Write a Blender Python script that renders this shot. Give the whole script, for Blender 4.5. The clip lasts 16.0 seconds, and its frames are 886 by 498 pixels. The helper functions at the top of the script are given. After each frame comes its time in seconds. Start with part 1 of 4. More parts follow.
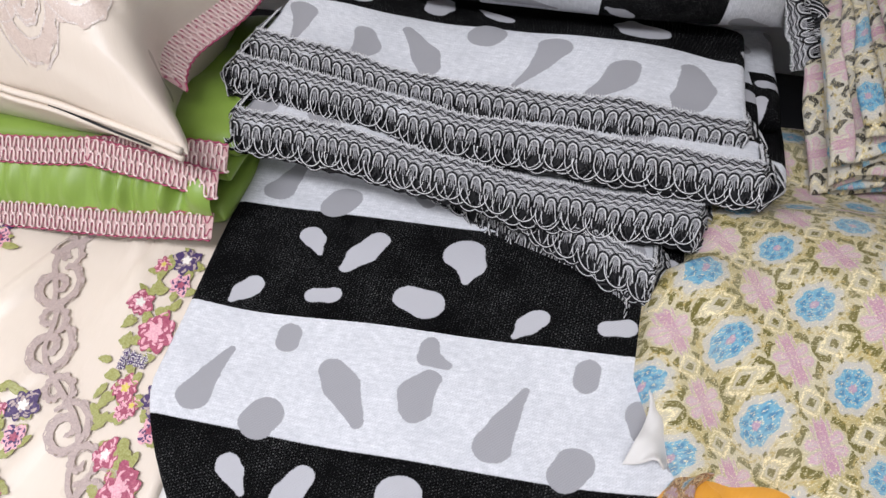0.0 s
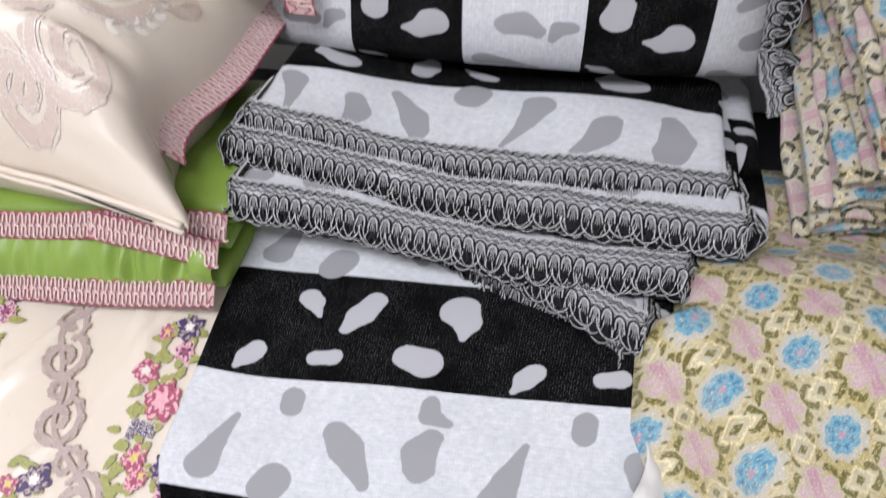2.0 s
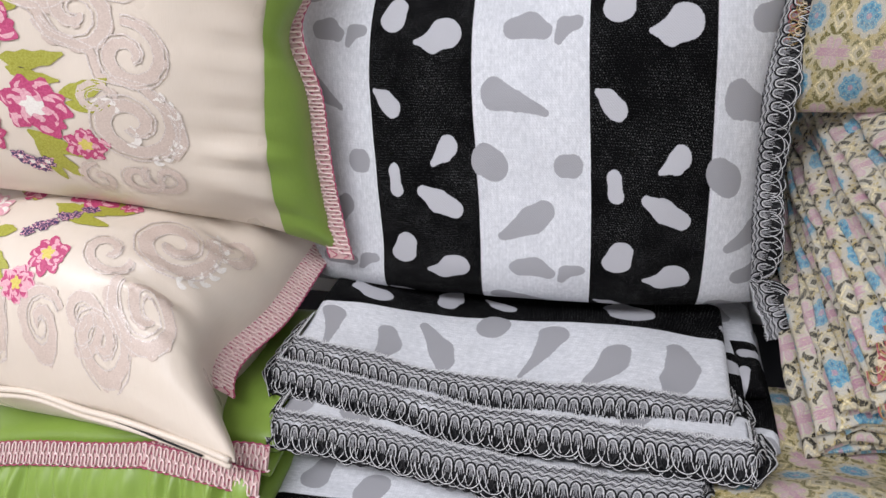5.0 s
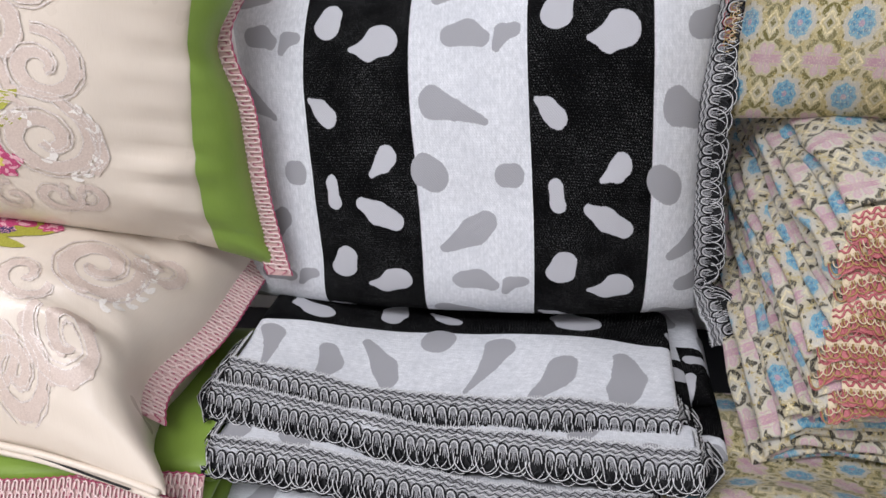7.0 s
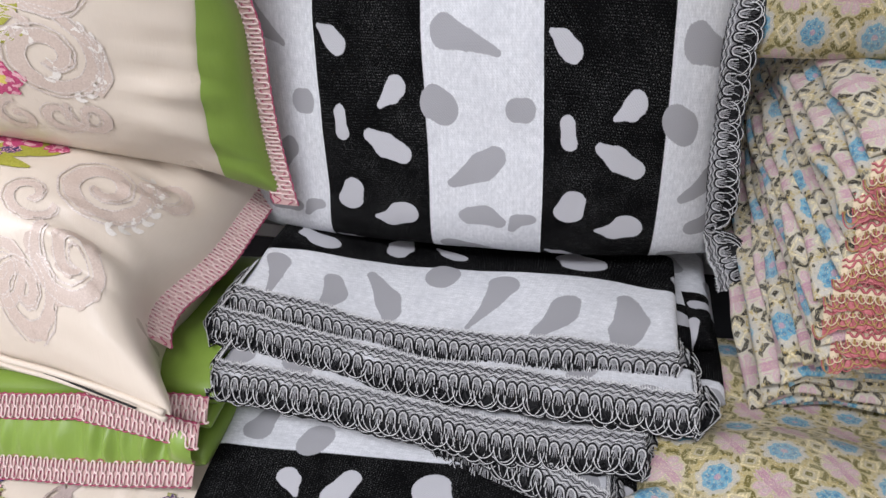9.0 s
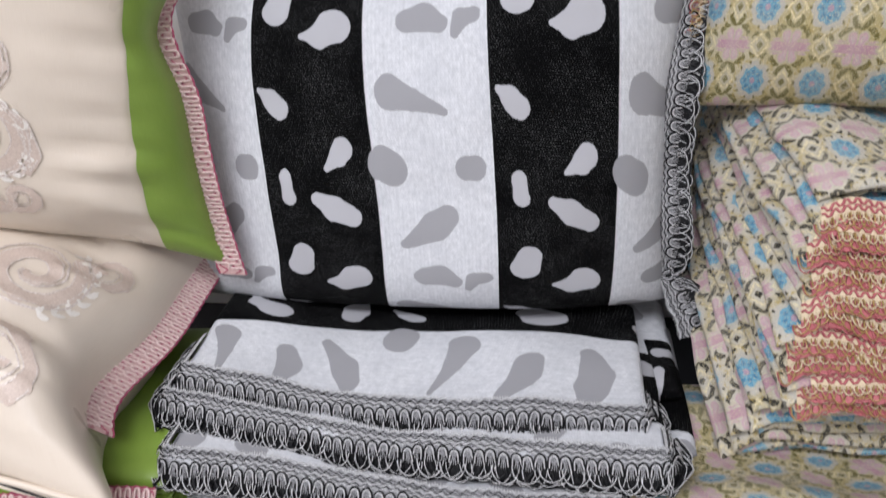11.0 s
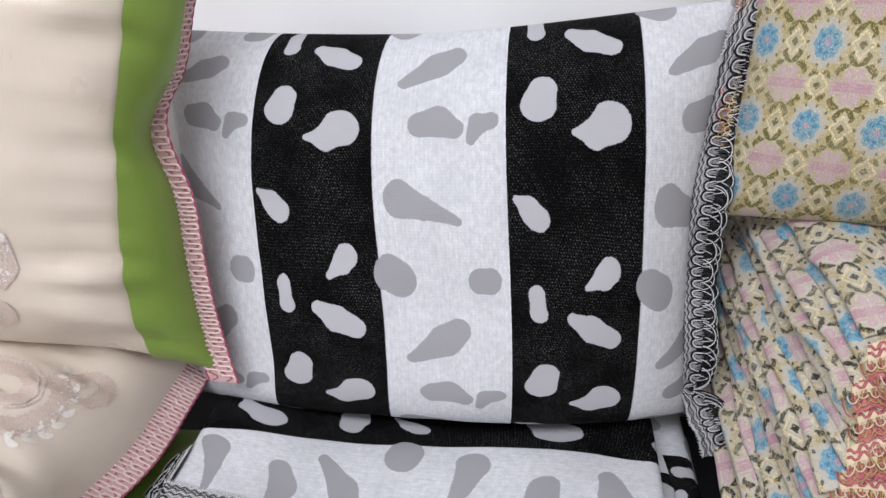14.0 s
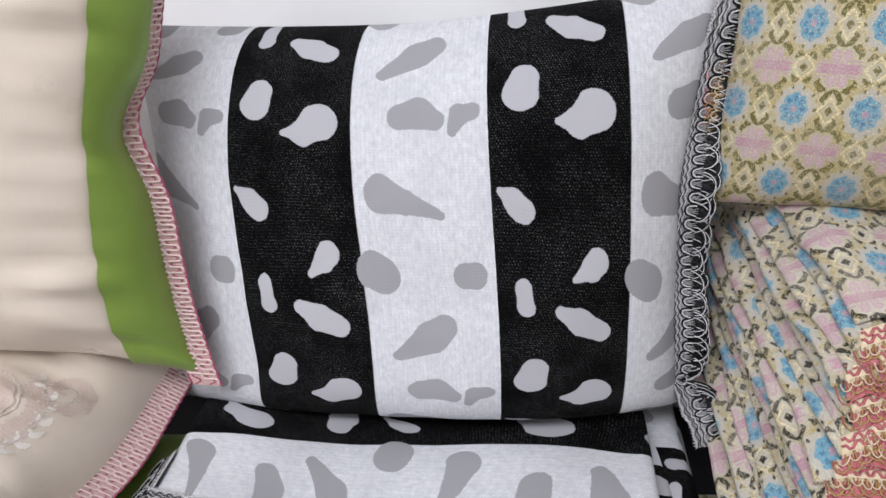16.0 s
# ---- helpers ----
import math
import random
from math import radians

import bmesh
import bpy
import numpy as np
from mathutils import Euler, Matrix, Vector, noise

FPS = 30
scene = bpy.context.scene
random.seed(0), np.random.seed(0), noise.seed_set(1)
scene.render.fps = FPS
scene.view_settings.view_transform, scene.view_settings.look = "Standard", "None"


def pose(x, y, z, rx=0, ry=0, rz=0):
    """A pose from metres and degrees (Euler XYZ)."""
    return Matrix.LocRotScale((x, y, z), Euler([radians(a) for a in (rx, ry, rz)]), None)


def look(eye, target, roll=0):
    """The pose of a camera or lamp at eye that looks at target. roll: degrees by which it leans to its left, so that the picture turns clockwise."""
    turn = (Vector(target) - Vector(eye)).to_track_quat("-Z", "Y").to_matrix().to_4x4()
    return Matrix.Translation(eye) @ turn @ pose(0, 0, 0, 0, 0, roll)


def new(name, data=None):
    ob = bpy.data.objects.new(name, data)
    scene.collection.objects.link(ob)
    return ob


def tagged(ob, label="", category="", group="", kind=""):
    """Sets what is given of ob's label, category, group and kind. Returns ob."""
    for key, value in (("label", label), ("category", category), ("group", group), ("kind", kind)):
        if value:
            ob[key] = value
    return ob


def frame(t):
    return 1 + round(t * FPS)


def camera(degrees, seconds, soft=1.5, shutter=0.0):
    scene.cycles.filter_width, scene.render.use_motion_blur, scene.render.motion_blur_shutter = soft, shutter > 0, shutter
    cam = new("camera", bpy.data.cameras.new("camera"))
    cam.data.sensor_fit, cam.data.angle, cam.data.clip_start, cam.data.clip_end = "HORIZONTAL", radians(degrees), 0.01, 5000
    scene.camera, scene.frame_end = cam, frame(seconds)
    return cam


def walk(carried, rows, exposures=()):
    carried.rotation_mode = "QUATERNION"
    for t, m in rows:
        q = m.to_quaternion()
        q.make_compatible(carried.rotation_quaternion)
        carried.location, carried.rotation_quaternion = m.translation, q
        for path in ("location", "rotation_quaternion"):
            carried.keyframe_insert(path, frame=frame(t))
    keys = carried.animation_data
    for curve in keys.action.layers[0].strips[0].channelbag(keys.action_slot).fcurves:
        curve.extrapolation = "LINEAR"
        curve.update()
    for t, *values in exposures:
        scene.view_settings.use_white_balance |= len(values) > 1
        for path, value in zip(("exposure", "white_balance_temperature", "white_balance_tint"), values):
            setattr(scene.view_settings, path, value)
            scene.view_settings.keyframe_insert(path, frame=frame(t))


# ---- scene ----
cam = camera(66.2, 16.0, soft=1.5, shutter=0.4)
PATH = [
    (0, (0.1373, -0.6046, 0.8402), (-0.0676, 0.1355, 0.1998), 0.86),
    (0.5, (0.1363, -0.6062, 0.8448), (-0.0747, 0.1388, 0.2120), 0.15),
    (1, (0.1334, -0.6014, 0.8410), (-0.0664, 0.1221, 0.1802), -0.80),
    (1.5, (0.1337, -0.5964, 0.8502), (-0.0730, 0.1251, 0.1893), -1.41),
    (2, (0.1378, -0.5974, 0.8736), (-0.0691, 0.1630, 0.2579), -1.50),
    (2.5, (0.1432, -0.6044, 0.9022), (-0.0977, 0.2021, 0.3622), -3.15),
    (3, (0.1421, -0.6101, 0.9190), (-0.1059, 0.2147, 0.4109), -3.42),
    (3.5, (0.1523, -0.6136, 0.9186), (-0.1213, 0.2210, 0.4406), -4.86),
    (4, (0.1505, -0.6105, 0.9500), (-0.1099, 0.2443, 0.5011), -3.23),
    (4.5, (0.1476, -0.6165, 0.9619), (-0.1209, 0.2554, 0.5524), -3.65),
    (4.7, (0.1489, -0.6202, 0.9513), (-0.1262, 0.2527, 0.5484), -3.90),
    (6.8, (0.1612, -0.5993, 0.9434), (-0.0562, 0.2995, 0.5626), -3.73),
    (7, (0.1600, -0.5986, 0.9434), (-0.0514, 0.2982, 0.5545), -3.59),
    (7.5, (0.1609, -0.5983, 0.9432), (-0.0562, 0.2942, 0.5478), -3.48),
    (8, (0.1603, -0.5966, 0.9419), (-0.0588, 0.2742, 0.5019), -2.98),
    (8.2, (0.1600, -0.5957, 0.9417), (-0.0588, 0.2522, 0.4587), -1.78),
    (10.3, (0.1790, -0.5829, 0.9369), (-0.0540, 0.2809, 0.4901), -3.88),
    (10.5, (0.1712, -0.5807, 0.9373), (-0.0422, 0.2881, 0.4905), -3.74),
    (11, (0.1635, -0.5685, 0.9469), (-0.0053, 0.3234, 0.5272), -3.57),
    (11.5, (0.1628, -0.5422, 0.9825), (-0.0262, 0.3675, 0.6127), -4.36),
    (12, (0.1357, -0.5182, 0.9938), (0.0097, 0.4021, 0.6234), -0.50),
    (12.5, (0.1367, -0.5137, 0.9937), (0.0013, 0.4095, 0.6340), -0.29),
    (13, (0.1387, -0.5116, 0.9962), (-0.0012, 0.4053, 0.6224), -0.97),
    (13.5, (0.1317, -0.5068, 0.9928), (-0.0120, 0.4070, 0.6130), -1.44),
    (14, (0.1351, -0.5080, 0.9927), (-0.0140, 0.4058, 0.6149), -2.00),
    (14.5, (0.1362, -0.5060, 0.9962), (-0.0256, 0.4078, 0.6236), -3.64),
    (15, (0.1477, -0.5018, 0.9961), (-0.0094, 0.4108, 0.6186), -3.90),
    (15.5, (0.1365, -0.5014, 0.9922), (-0.0201, 0.4112, 0.6145), -3.59),
    (16, (0.1407, -0.4956, 0.9884), (0.0012, 0.4160, 0.6019), -3.20),
]
walk(cam, [(t, look(eye, target, roll)) for t, eye, target, roll in PATH])

# ---- light ----
EXPO = 0.0
world = bpy.data.worlds.new("world")
scene.world = world
world.use_nodes = True
world.node_tree.nodes["Background"].inputs[0].default_value = (0.92, 0.94, 1.0, 1)
world.node_tree.nodes["Background"].inputs[1].default_value = 0.12
scene.view_settings.exposure = EXPO


def ceiling_lamp(x, y, z, sx, sy, power, colour):
    data = bpy.data.lights.new("ceiling_panel_light", "AREA")
    data.shape, data.size, data.size_y, data.energy, data.color = "RECTANGLE", sx, sy, power, colour
    ob = new("ceiling_panel_light", data)
    ob.matrix_world = look((x, y, z), (x, y, 0))
    return ob


ceiling_lamp(-0.40, -1.9, 2.66, 1.6, 0.7, 60, (0.925, 0.93, 1.0))
ceiling_lamp(1.0, -2.2, 2.66, 1.2, 0.5, 14, (0.925, 0.93, 1.0))
ceiling_lamp(-1.6, -2.0, 2.66, 1.2, 0.5, 27, (0.95, 0.945, 1.0))


# ---- node helpers ----
class Nodes:
    def __init__(self, name):
        self.mat = bpy.data.materials.new(name)
        self.mat.use_nodes = True
        self.t = self.mat.node_tree
        self.bsdf = self.t.nodes["Principled BSDF"]

    def put(self, sock, value):
        if value is None:
            return
        if isinstance(value, bpy.types.NodeSocket):
            self.t.links.new(value, sock)
        else:
            sock.default_value = value

    def math(self, op, a, b=None, c=None, clamp=False):
        n = self.t.nodes.new("ShaderNodeMath")
        n.operation, n.use_clamp = op, clamp
        for s, v in zip(n.inputs, (a, b, c)):
            self.put(s, v)
        return n.outputs[0]

    def vec(self, op, a, b=None, c=None, out=0):
        n = self.t.nodes.new("ShaderNodeVectorMath")
        n.operation = op
        for s, v in zip(n.inputs, (a, b, c)):
            self.put(s, v)
        return n.outputs[out]

    def scaled(self, a, k):
        n = self.t.nodes.new("ShaderNodeVectorMath")
        n.operation = "SCALE"
        self.put(n.inputs[0], a)
        self.put(n.inputs[3], k)
        return n.outputs[0]

    def uv(self):
        n = self.t.nodes.new("ShaderNodeUVMap")
        n.uv_map = "UVMap"
        return n.outputs[0]

    def obj(self):
        return self.t.nodes.new("ShaderNodeTexCoord").outputs["Object"]

    def noise(self, v, scale, detail=2.0, rough=0.5, colour=False):
        n = self.t.nodes.new("ShaderNodeTexNoise")
        self.put(n.inputs["Vector"], v)
        n.inputs["Scale"].default_value, n.inputs["Detail"].default_value, n.inputs["Roughness"].default_value = scale, detail, rough
        return n.outputs[1] if colour else n.outputs[0]

    def wave(self, v, scale, axis="X", distort=0.0):
        n = self.t.nodes.new("ShaderNodeTexWave")
        n.bands_direction = axis
        self.put(n.inputs["Vector"], v)
        n.inputs["Scale"].default_value, n.inputs["Distortion"].default_value = scale, distort
        return n.outputs[1]

    def split(self, v):
        n = self.t.nodes.new("ShaderNodeSeparateXYZ")
        self.put(n.inputs[0], v)
        return n.outputs

    def join(self, x, y, z=0.0):
        n = self.t.nodes.new("ShaderNodeCombineXYZ")
        for s, v in zip(n.inputs, (x, y, z)):
            self.put(s, v)
        return n.outputs[0]

    def step(self, v, lo, hi, a=0.0, b=1.0):
        n = self.t.nodes.new("ShaderNodeMapRange")
        n.interpolation_type = "LINEAR"
        for s, x in zip(n.inputs, (v, lo, hi, a, b)):
            self.put(s, x)
        return n.outputs[0]

    def mix(self, f, a, b):
        n = self.t.nodes.new("ShaderNodeMix")
        n.data_type = "RGBA"
        self.put(n.inputs[0], f)
        self.put(n.inputs[6], a if isinstance(a, bpy.types.NodeSocket) else (*a, 1))
        self.put(n.inputs[7], b if isinstance(b, bpy.types.NodeSocket) else (*b, 1))
        return n.outputs[2]

    def bump(self, h, strength, dist=0.001):
        n = self.t.nodes.new("ShaderNodeBump")
        n.inputs["Strength"].default_value, n.inputs["Distance"].default_value = strength, dist
        self.put(n.inputs["Height"], h)
        self.put(self.bsdf.inputs["Normal"], n.outputs[0])

    def finish(self, colour, rough=0.7, sheen=0.0, metal=0.0, spec=0.3):
        if not isinstance(colour, bpy.types.NodeSocket):
            colour = (*colour, 1)
        self.put(self.bsdf.inputs["Base Color"], colour)
        self.put(self.bsdf.inputs["Roughness"], rough)
        self.put(self.bsdf.inputs["Metallic"], metal)
        self.bsdf.inputs["Specular IOR Level"].default_value = spec
        self.bsdf.inputs["Sheen Weight"].default_value = sheen
        return self.mat


# ---- materials ----
RU, RV = 0.2105, 0.209  # the woven repeat, across and along the stripes
# pebble shapes on the black and on the white stripe: chains of rounds (across, along, radius), in millimetres
PEBBLES_BLACK = [((6.2, 137.7, 2.3), (16.8, 131.2, 7.6), (23.0, 125.3, 8.2)), ((78.7, 97.3, 8.5), (74.3, 92.8, 7.6), (60.7, 85.0, 2.1)),
                 ((49.8, 62.2, 5.1), (65.1, 53.8, 10.2), (81.2, 45.9, 8.1)), ((20.7, 77.7, 6.2), (21.6, 72.0, 5.4), (22.1, 64.6, 7.2)),
                 ((27.8, 218.3, 11.0), (24.6, 205.9, 13.4)), ((77.8, 189.7, 15.6), (67.5, 182.7, 10.6), (52.0, 182.8, 3.0))]
PEBBLES_WHITE = [((126.0, 137.1, 12.4), (144.1, 132.0, 8.0), (172.8, 122.8, 2.4)), ((113.8, 86.8, 12.7), (121.7, 83.0, 12.8)),
                 ((186.8, 84.1, 8.8), (194.9, 84.4, 8.6)), ((167.2, 45.6, 9.6), (154.3, 36.9, 12.3), (128.1, 19.9, 5.0)),
                 ((144.4, 191.4, 10.6), (157.9, 193.5, 12.0), (170.1, 187.4, 8.0)), ((199.0, 193.9, 6.2), (189.5, 192.2, 7.4), (183.7, 178.4, 3.5))]


def pebble_weave():
    n = Nodes("pebble_weave")
    uv = n.uv()
    p = n.vec("MULTIPLY", uv, (RU, RV, 0))
    thread = n.vec("SUBTRACT", n.noise(p, 900, 1, colour=True), (0.5, 0.5, 0.5))
    shape = n.vec("SUBTRACT", n.noise(p, 45, 2, colour=True), (0.5, 0.5, 0.5))
    q0 = n.vec("ADD", p, n.vec("ADD", n.scaled(thread, 0.0018), n.scaled(shape, 0.004)))
    half = (RU / 2, RV / 2, 1)
    least = {}
    for key, rows in (("b", PEBBLES_BLACK), ("w", PEBBLES_WHITE)):
        for chain in rows:
            for (ax, ay, r1), (bx, by, r2) in zip(chain, chain[1:]):
                a = Vector((ax, ay, 0)) / 1000
                ba = Vector((bx, by, 0)) / 1000 - a
                q = n.vec("WRAP", n.vec("SUBTRACT", q0, tuple(a)), half, tuple(-h for h in half))
                h = n.math("MULTIPLY", n.vec("DOT_PRODUCT", q, tuple(ba), out=1), 1 / ba.length_squared, clamp=True)
                d = n.vec("LENGTH", n.vec("SUBTRACT", q, n.scaled(tuple(ba), h)), out=1)
                d = n.math("SUBTRACT", d, n.math("MULTIPLY_ADD", h, (r2 - r1) / 960, r1 / 960))
                least[key] = d if key not in least else n.math("SMOOTH_MIN", least[key], d, 0.0035)
    on_black = n.step(least["b"], -0.0003, 0.0003, 1, 0)
    on_white = n.step(least["w"], -0.0003, 0.0003, 1, 0)
    u = n.split(n.vec("ADD", p, n.scaled(thread, 0.0012)))[0]
    s = n.math("ABSOLUTE", n.math("SUBTRACT", n.math("FRACT", n.math("DIVIDE", u, RU)), 0.5))
    white_stripe = n.step(n.math("FRACT", n.math("DIVIDE", u, RU)), 0.498, 0.502)
    fleck = n.noise(n.vec("MULTIPLY", p, (1.0, 2.2, 1)), 1100, 2, 0.7)
    patchy = n.noise(p, 22, 3, 0.6)
    fleck = n.math("MULTIPLY", n.step(fleck, 0.55, 0.68), n.step(patchy, 0.35, 0.7, 0.15, 1.0))
    uq, vq, _ = n.split(n.vec("ADD", p, n.scaled(n.vec("SUBTRACT", n.noise(p, 160, 2, colour=True), (0.5, 0.5, 0.5)), 0.0018)))
    rows = n.math("SINE", n.math("MULTIPLY", vq, 2 * math.pi / 0.0021))
    dash = n.math("SINE", n.math("ADD", n.math("MULTIPLY", uq, 2 * math.pi / 0.0024), n.math("MULTIPLY", vq, 1300.0)))
    dots = n.step(n.math("ADD", n.math("ADD", rows, dash), n.math("MULTIPLY", n.noise(p, 700, 1), 1.2)), 1.72, 2.1)
    dots = n.math("MULTIPLY", dots, n.step(n.noise(p, 520, 2, 0.6), 0.47, 0.56))
    fleck = n.math("MAXIMUM", n.math("MULTIPLY", fleck, 0.55), n.math("MULTIPLY", dots, n.step(patchy, 0.38, 0.66, 0.2, 0.9)))
    black = n.mix(fleck, (0.0012, 0.0012, 0.0015), (0.15, 0.15, 0.15))
    cloudy = n.noise(n.vec("MULTIPLY", p, (1.6, 1, 1)), 150, 4, 0.7)
    white = n.mix(n.step(cloudy, 0.34, 0.66), (0.60, 0.615, 0.645), (0.82, 0.83, 0.865))
    fine = n.noise(n.vec("MULTIPLY", p, (1, 3, 1)), 1500, 1)
    white = n.mix(n.step(fine, 0.38, 0.62, 0.0, 0.34), white, (0.50, 0.51, 0.54))
    white = n.mix(n.math("MULTIPLY", n.step(n.math("ADD", n.math("ADD", rows, dash), n.math("MULTIPLY", fine, 1.0)), 0.9, 1.9), 0.30), white, (0.46, 0.47, 0.50))
    white = n.mix(n.step(patchy, 0.46, 0.70, 0.0, 0.40), white, (0.50, 0.515, 0.55))
    grey_b = n.mix(fine, (0.44, 0.44, 0.47), (0.50, 0.50, 0.53))
    grey_w = n.mix(fine, (0.32, 0.32, 0.34), (0.37, 0.37, 0.39))
    lines = n.math("SINE", n.math("MULTIPLY", uq, 2 * math.pi / 0.0034))
    white = n.mix(n.step(lines, 0.1, 0.9, 0.0, 0.20), white, (0.50, 0.51, 0.54))
    c = n.mix(white_stripe, n.mix(on_black, black, grey_b), white)
    c = n.mix(on_white, c, grey_w)
    # twill ribs
    ribs = n.math("ADD", n.wave(p, 260, "DIAGONAL", 1.0), n.wave(p, 330, "Y", 0.5))
    n.bump(n.math("ADD", ribs, n.math("MULTIPLY", fine, 1.6)), 0.35, 0.0004)
    return n.finish(c, 0.9, 0.0, spec=0.05)


def satin(name, a, b, rough=0.38, streak=0.25):
    n = Nodes(name)
    uv = n.uv()
    threads = n.noise(n.vec("MULTIPLY", uv, (1, 0.06, 1)), 1400, 2)
    clouds = n.noise(uv, 14, 3)
    c = n.mix(n.math("ADD", n.math("MULTIPLY", threads, 0.4), n.math("MULTIPLY", clouds, 0.6)), a, b)
    n.bump(threads, streak, 0.0004)
    return n.finish(c, n.step(clouds, 0.3, 0.7, rough - 0.05, rough + 0.07), 0.1, spec=0.5)


def brocade(name, ground, ground2, vine, pale, wobble=0.0014, gloss=0.25, stem=1.15):
    n = Nodes(name)
    C = 0.047
    p0 = n.uv()
    wob = n.vec("SUBTRACT", n.noise(p0, 300, 2, colour=True), (0.5, 0.5, 0.5))
    wob2 = n.vec("SUBTRACT", n.noise(p0, 1100, 1, colour=True), (0.5, 0.5, 0.5))
    p = n.vec("ADD", p0, n.vec("ADD", n.scaled(wob, wobble), n.scaled(wob2, 0.0009)))
    half, mhalf = (C / 2, C / 2, 1), (-C / 2, -C / 2, -1)

    def about(x, y):
        return n.vec("WRAP", n.vec("SUBTRACT", p, (x, y, 0)), half, mhalf)

    def polar(q):
        s = n.split(q)
        return n.vec("LENGTH", n.vec("MULTIPLY", q, (1, 1, 0)), out=1), n.math("ARCTAN2", s[1], s[0])

    weave = n.noise(n.vec("MULTIPLY", p0, (1, 3, 1)), 500, 3, 0.7)
    big = n.noise(p0, 38, 2)
    c = n.mix(n.step(big, 0.42, 0.58), ground, ground2)
    c = n.mix(n.step(weave, 0.4, 0.7, 0.0, 0.5), c, pale)
    def strand(q, chain):
        least = None
        for (ax, ay, r1), (bx, by, r2) in zip(chain, chain[1:]):
            ba = Vector((bx - ax, by - ay, 0))
            w = n.vec("SUBTRACT", q, (ax, ay, 0))
            h = n.math("MULTIPLY", n.vec("DOT_PRODUCT", w, tuple(ba), out=1), 1 / ba.length_squared, clamp=True)
            d = n.math("SUBTRACT", n.vec("LENGTH", n.vec("SUBTRACT", w, n.scaled(tuple(ba), h)), out=1), n.math("MULTIPLY_ADD", h, r2 - r1, r1))
            least = d if least is None else n.math("MINIMUM", least, d)
        return least

    # four-fold about the pink bloom: curled leaves, lobes and fringed ends
    f = n.vec("MULTIPLY", n.vec("ABSOLUTE", about(C / 2, C / 2)), (1, 1, 0))
    for chain in (((0.0058, 0.0118, 0.0006), (0.0090, 0.0112, 0.0017), (0.0122, 0.0084, 0.0013), (0.0112, 0.0062, 0.0004)),
                  ((0.0006, 0.0122, 0.0006), (0.0036, 0.0142, 0.0015), (0.0062, 0.0172, 0.0011), (0.0046, 0.0192, 0.0004)),
                  ((0.0165, 0.0050, 0.0005), (0.0190, 0.0072, 0.0013), (0.0218, 0.0068, 0.0006))):
        d = strand(f, [(x, y, r * stem) for x, y, r in chain])
        c = n.mix(n.step(d, 0.0, 0.0004, 1, 0), c, vine)
    lurex = None
    for x, y in ((C / 2, 0), (0, C / 2)):
        s = n.split(n.vec("ABSOLUTE", about(x, y)))
        dd = n.math("ADD", s[0], s[1])
        c = n.mix(n.step(dd, 0.0044, 0.0050, 0.7, 0), c, pale)
        c = n.mix(n.step(dd, 0.0026, 0.0031, 1, 0), c, vine)
        ring = n.math("MULTIPLY", n.step(dd, 0.0058, 0.0064), n.step(dd, 0.0082, 0.0088, 1, 0))
        lurex = ring if lurex is None else n.math("MAXIMUM", lurex, ring)
    fringe = n.math("MULTIPLY", n.math("SINE", n.math("MULTIPLY", n.split(f)[1], 2400)), 0.0013)
    body = n.math("ADD", strand(f, ((0.0, 0.0, 0.0022), (0.0105, 0.0, 0.0040))), fringe)
    lobe = strand(f, ((0.0024, 0.0030, 0.0018), (0.0036, 0.0070, 0.0030)))
    whole = n.math("MINIMUM", body, lobe)
    c = n.mix(n.step(whole, 0.0006, 0.0014, 0.8, 0), c, pale)
    c = n.mix(n.step(lobe, -0.0003, 0.0003, 1, 0), c, (0.80, 0.54, 0.66))
    swirl = n.math("SINE", n.math("MULTIPLY", lobe, 2300))
    c = n.mix(n.math("MULTIPLY", n.step(lobe, -0.0003, 0.0003, 1, 0), n.step(swirl, 0.3, 0.8)), c, (0.80, 0.66, 0.70))
    c = n.mix(n.step(body, -0.0003, 0.0003, 1, 0), c, (0.70, 0.38, 0.53))
    c = n.mix(n.math("MULTIPLY", n.step(body, -0.0024, -0.0010, 0, 1), n.step(body, -0.0003, 0.0003, 1, 0)), c, (0.74, 0.50, 0.60))
    # round blue blooms
    r, th = polar(about(0, 0))
    R = n.math("MULTIPLY_ADD", n.math("COSINE", n.math("MULTIPLY", th, 8)), 0.0006, 0.0092)
    ratio = n.math("DIVIDE", r, R)
    c = n.mix(n.step(ratio, 1.38, 1.48, 0.95, 0), c, (0.72, 0.71, 0.68))
    dots = n.math("MULTIPLY", n.step(n.math("COSINE", n.math("MULTIPLY", th, 10)), 0.7, 0.9), n.math("MULTIPLY", n.step(ratio, 1.32, 1.36), n.step(ratio, 1.55, 1.6, 1, 0)))
    c = n.mix(dots, c, vine)
    ringed = n.math("MULTIPLY", n.math("MULTIPLY", n.step(ratio, 1.5, 1.6), n.step(ratio, 1.85, 2.0, 1, 0)), n.step(n.noise(p0, 480, 2, 0.7), 0.50, 0.58))
    c = n.mix(ringed, c, (0.62, 0.48, 0.16))
    c = n.mix(n.step(ratio, 0.97, 1.05, 1, 0), c, (0.20, 0.54, 0.78))
    rings = n.math("ADD", n.math("SINE", n.math("MULTIPLY", ratio, 13)), n.math("COSINE", n.math("MULTIPLY", th, 8)))
    rings = n.math("ADD", rings, n.math("MULTIPLY", weave, 1.6))
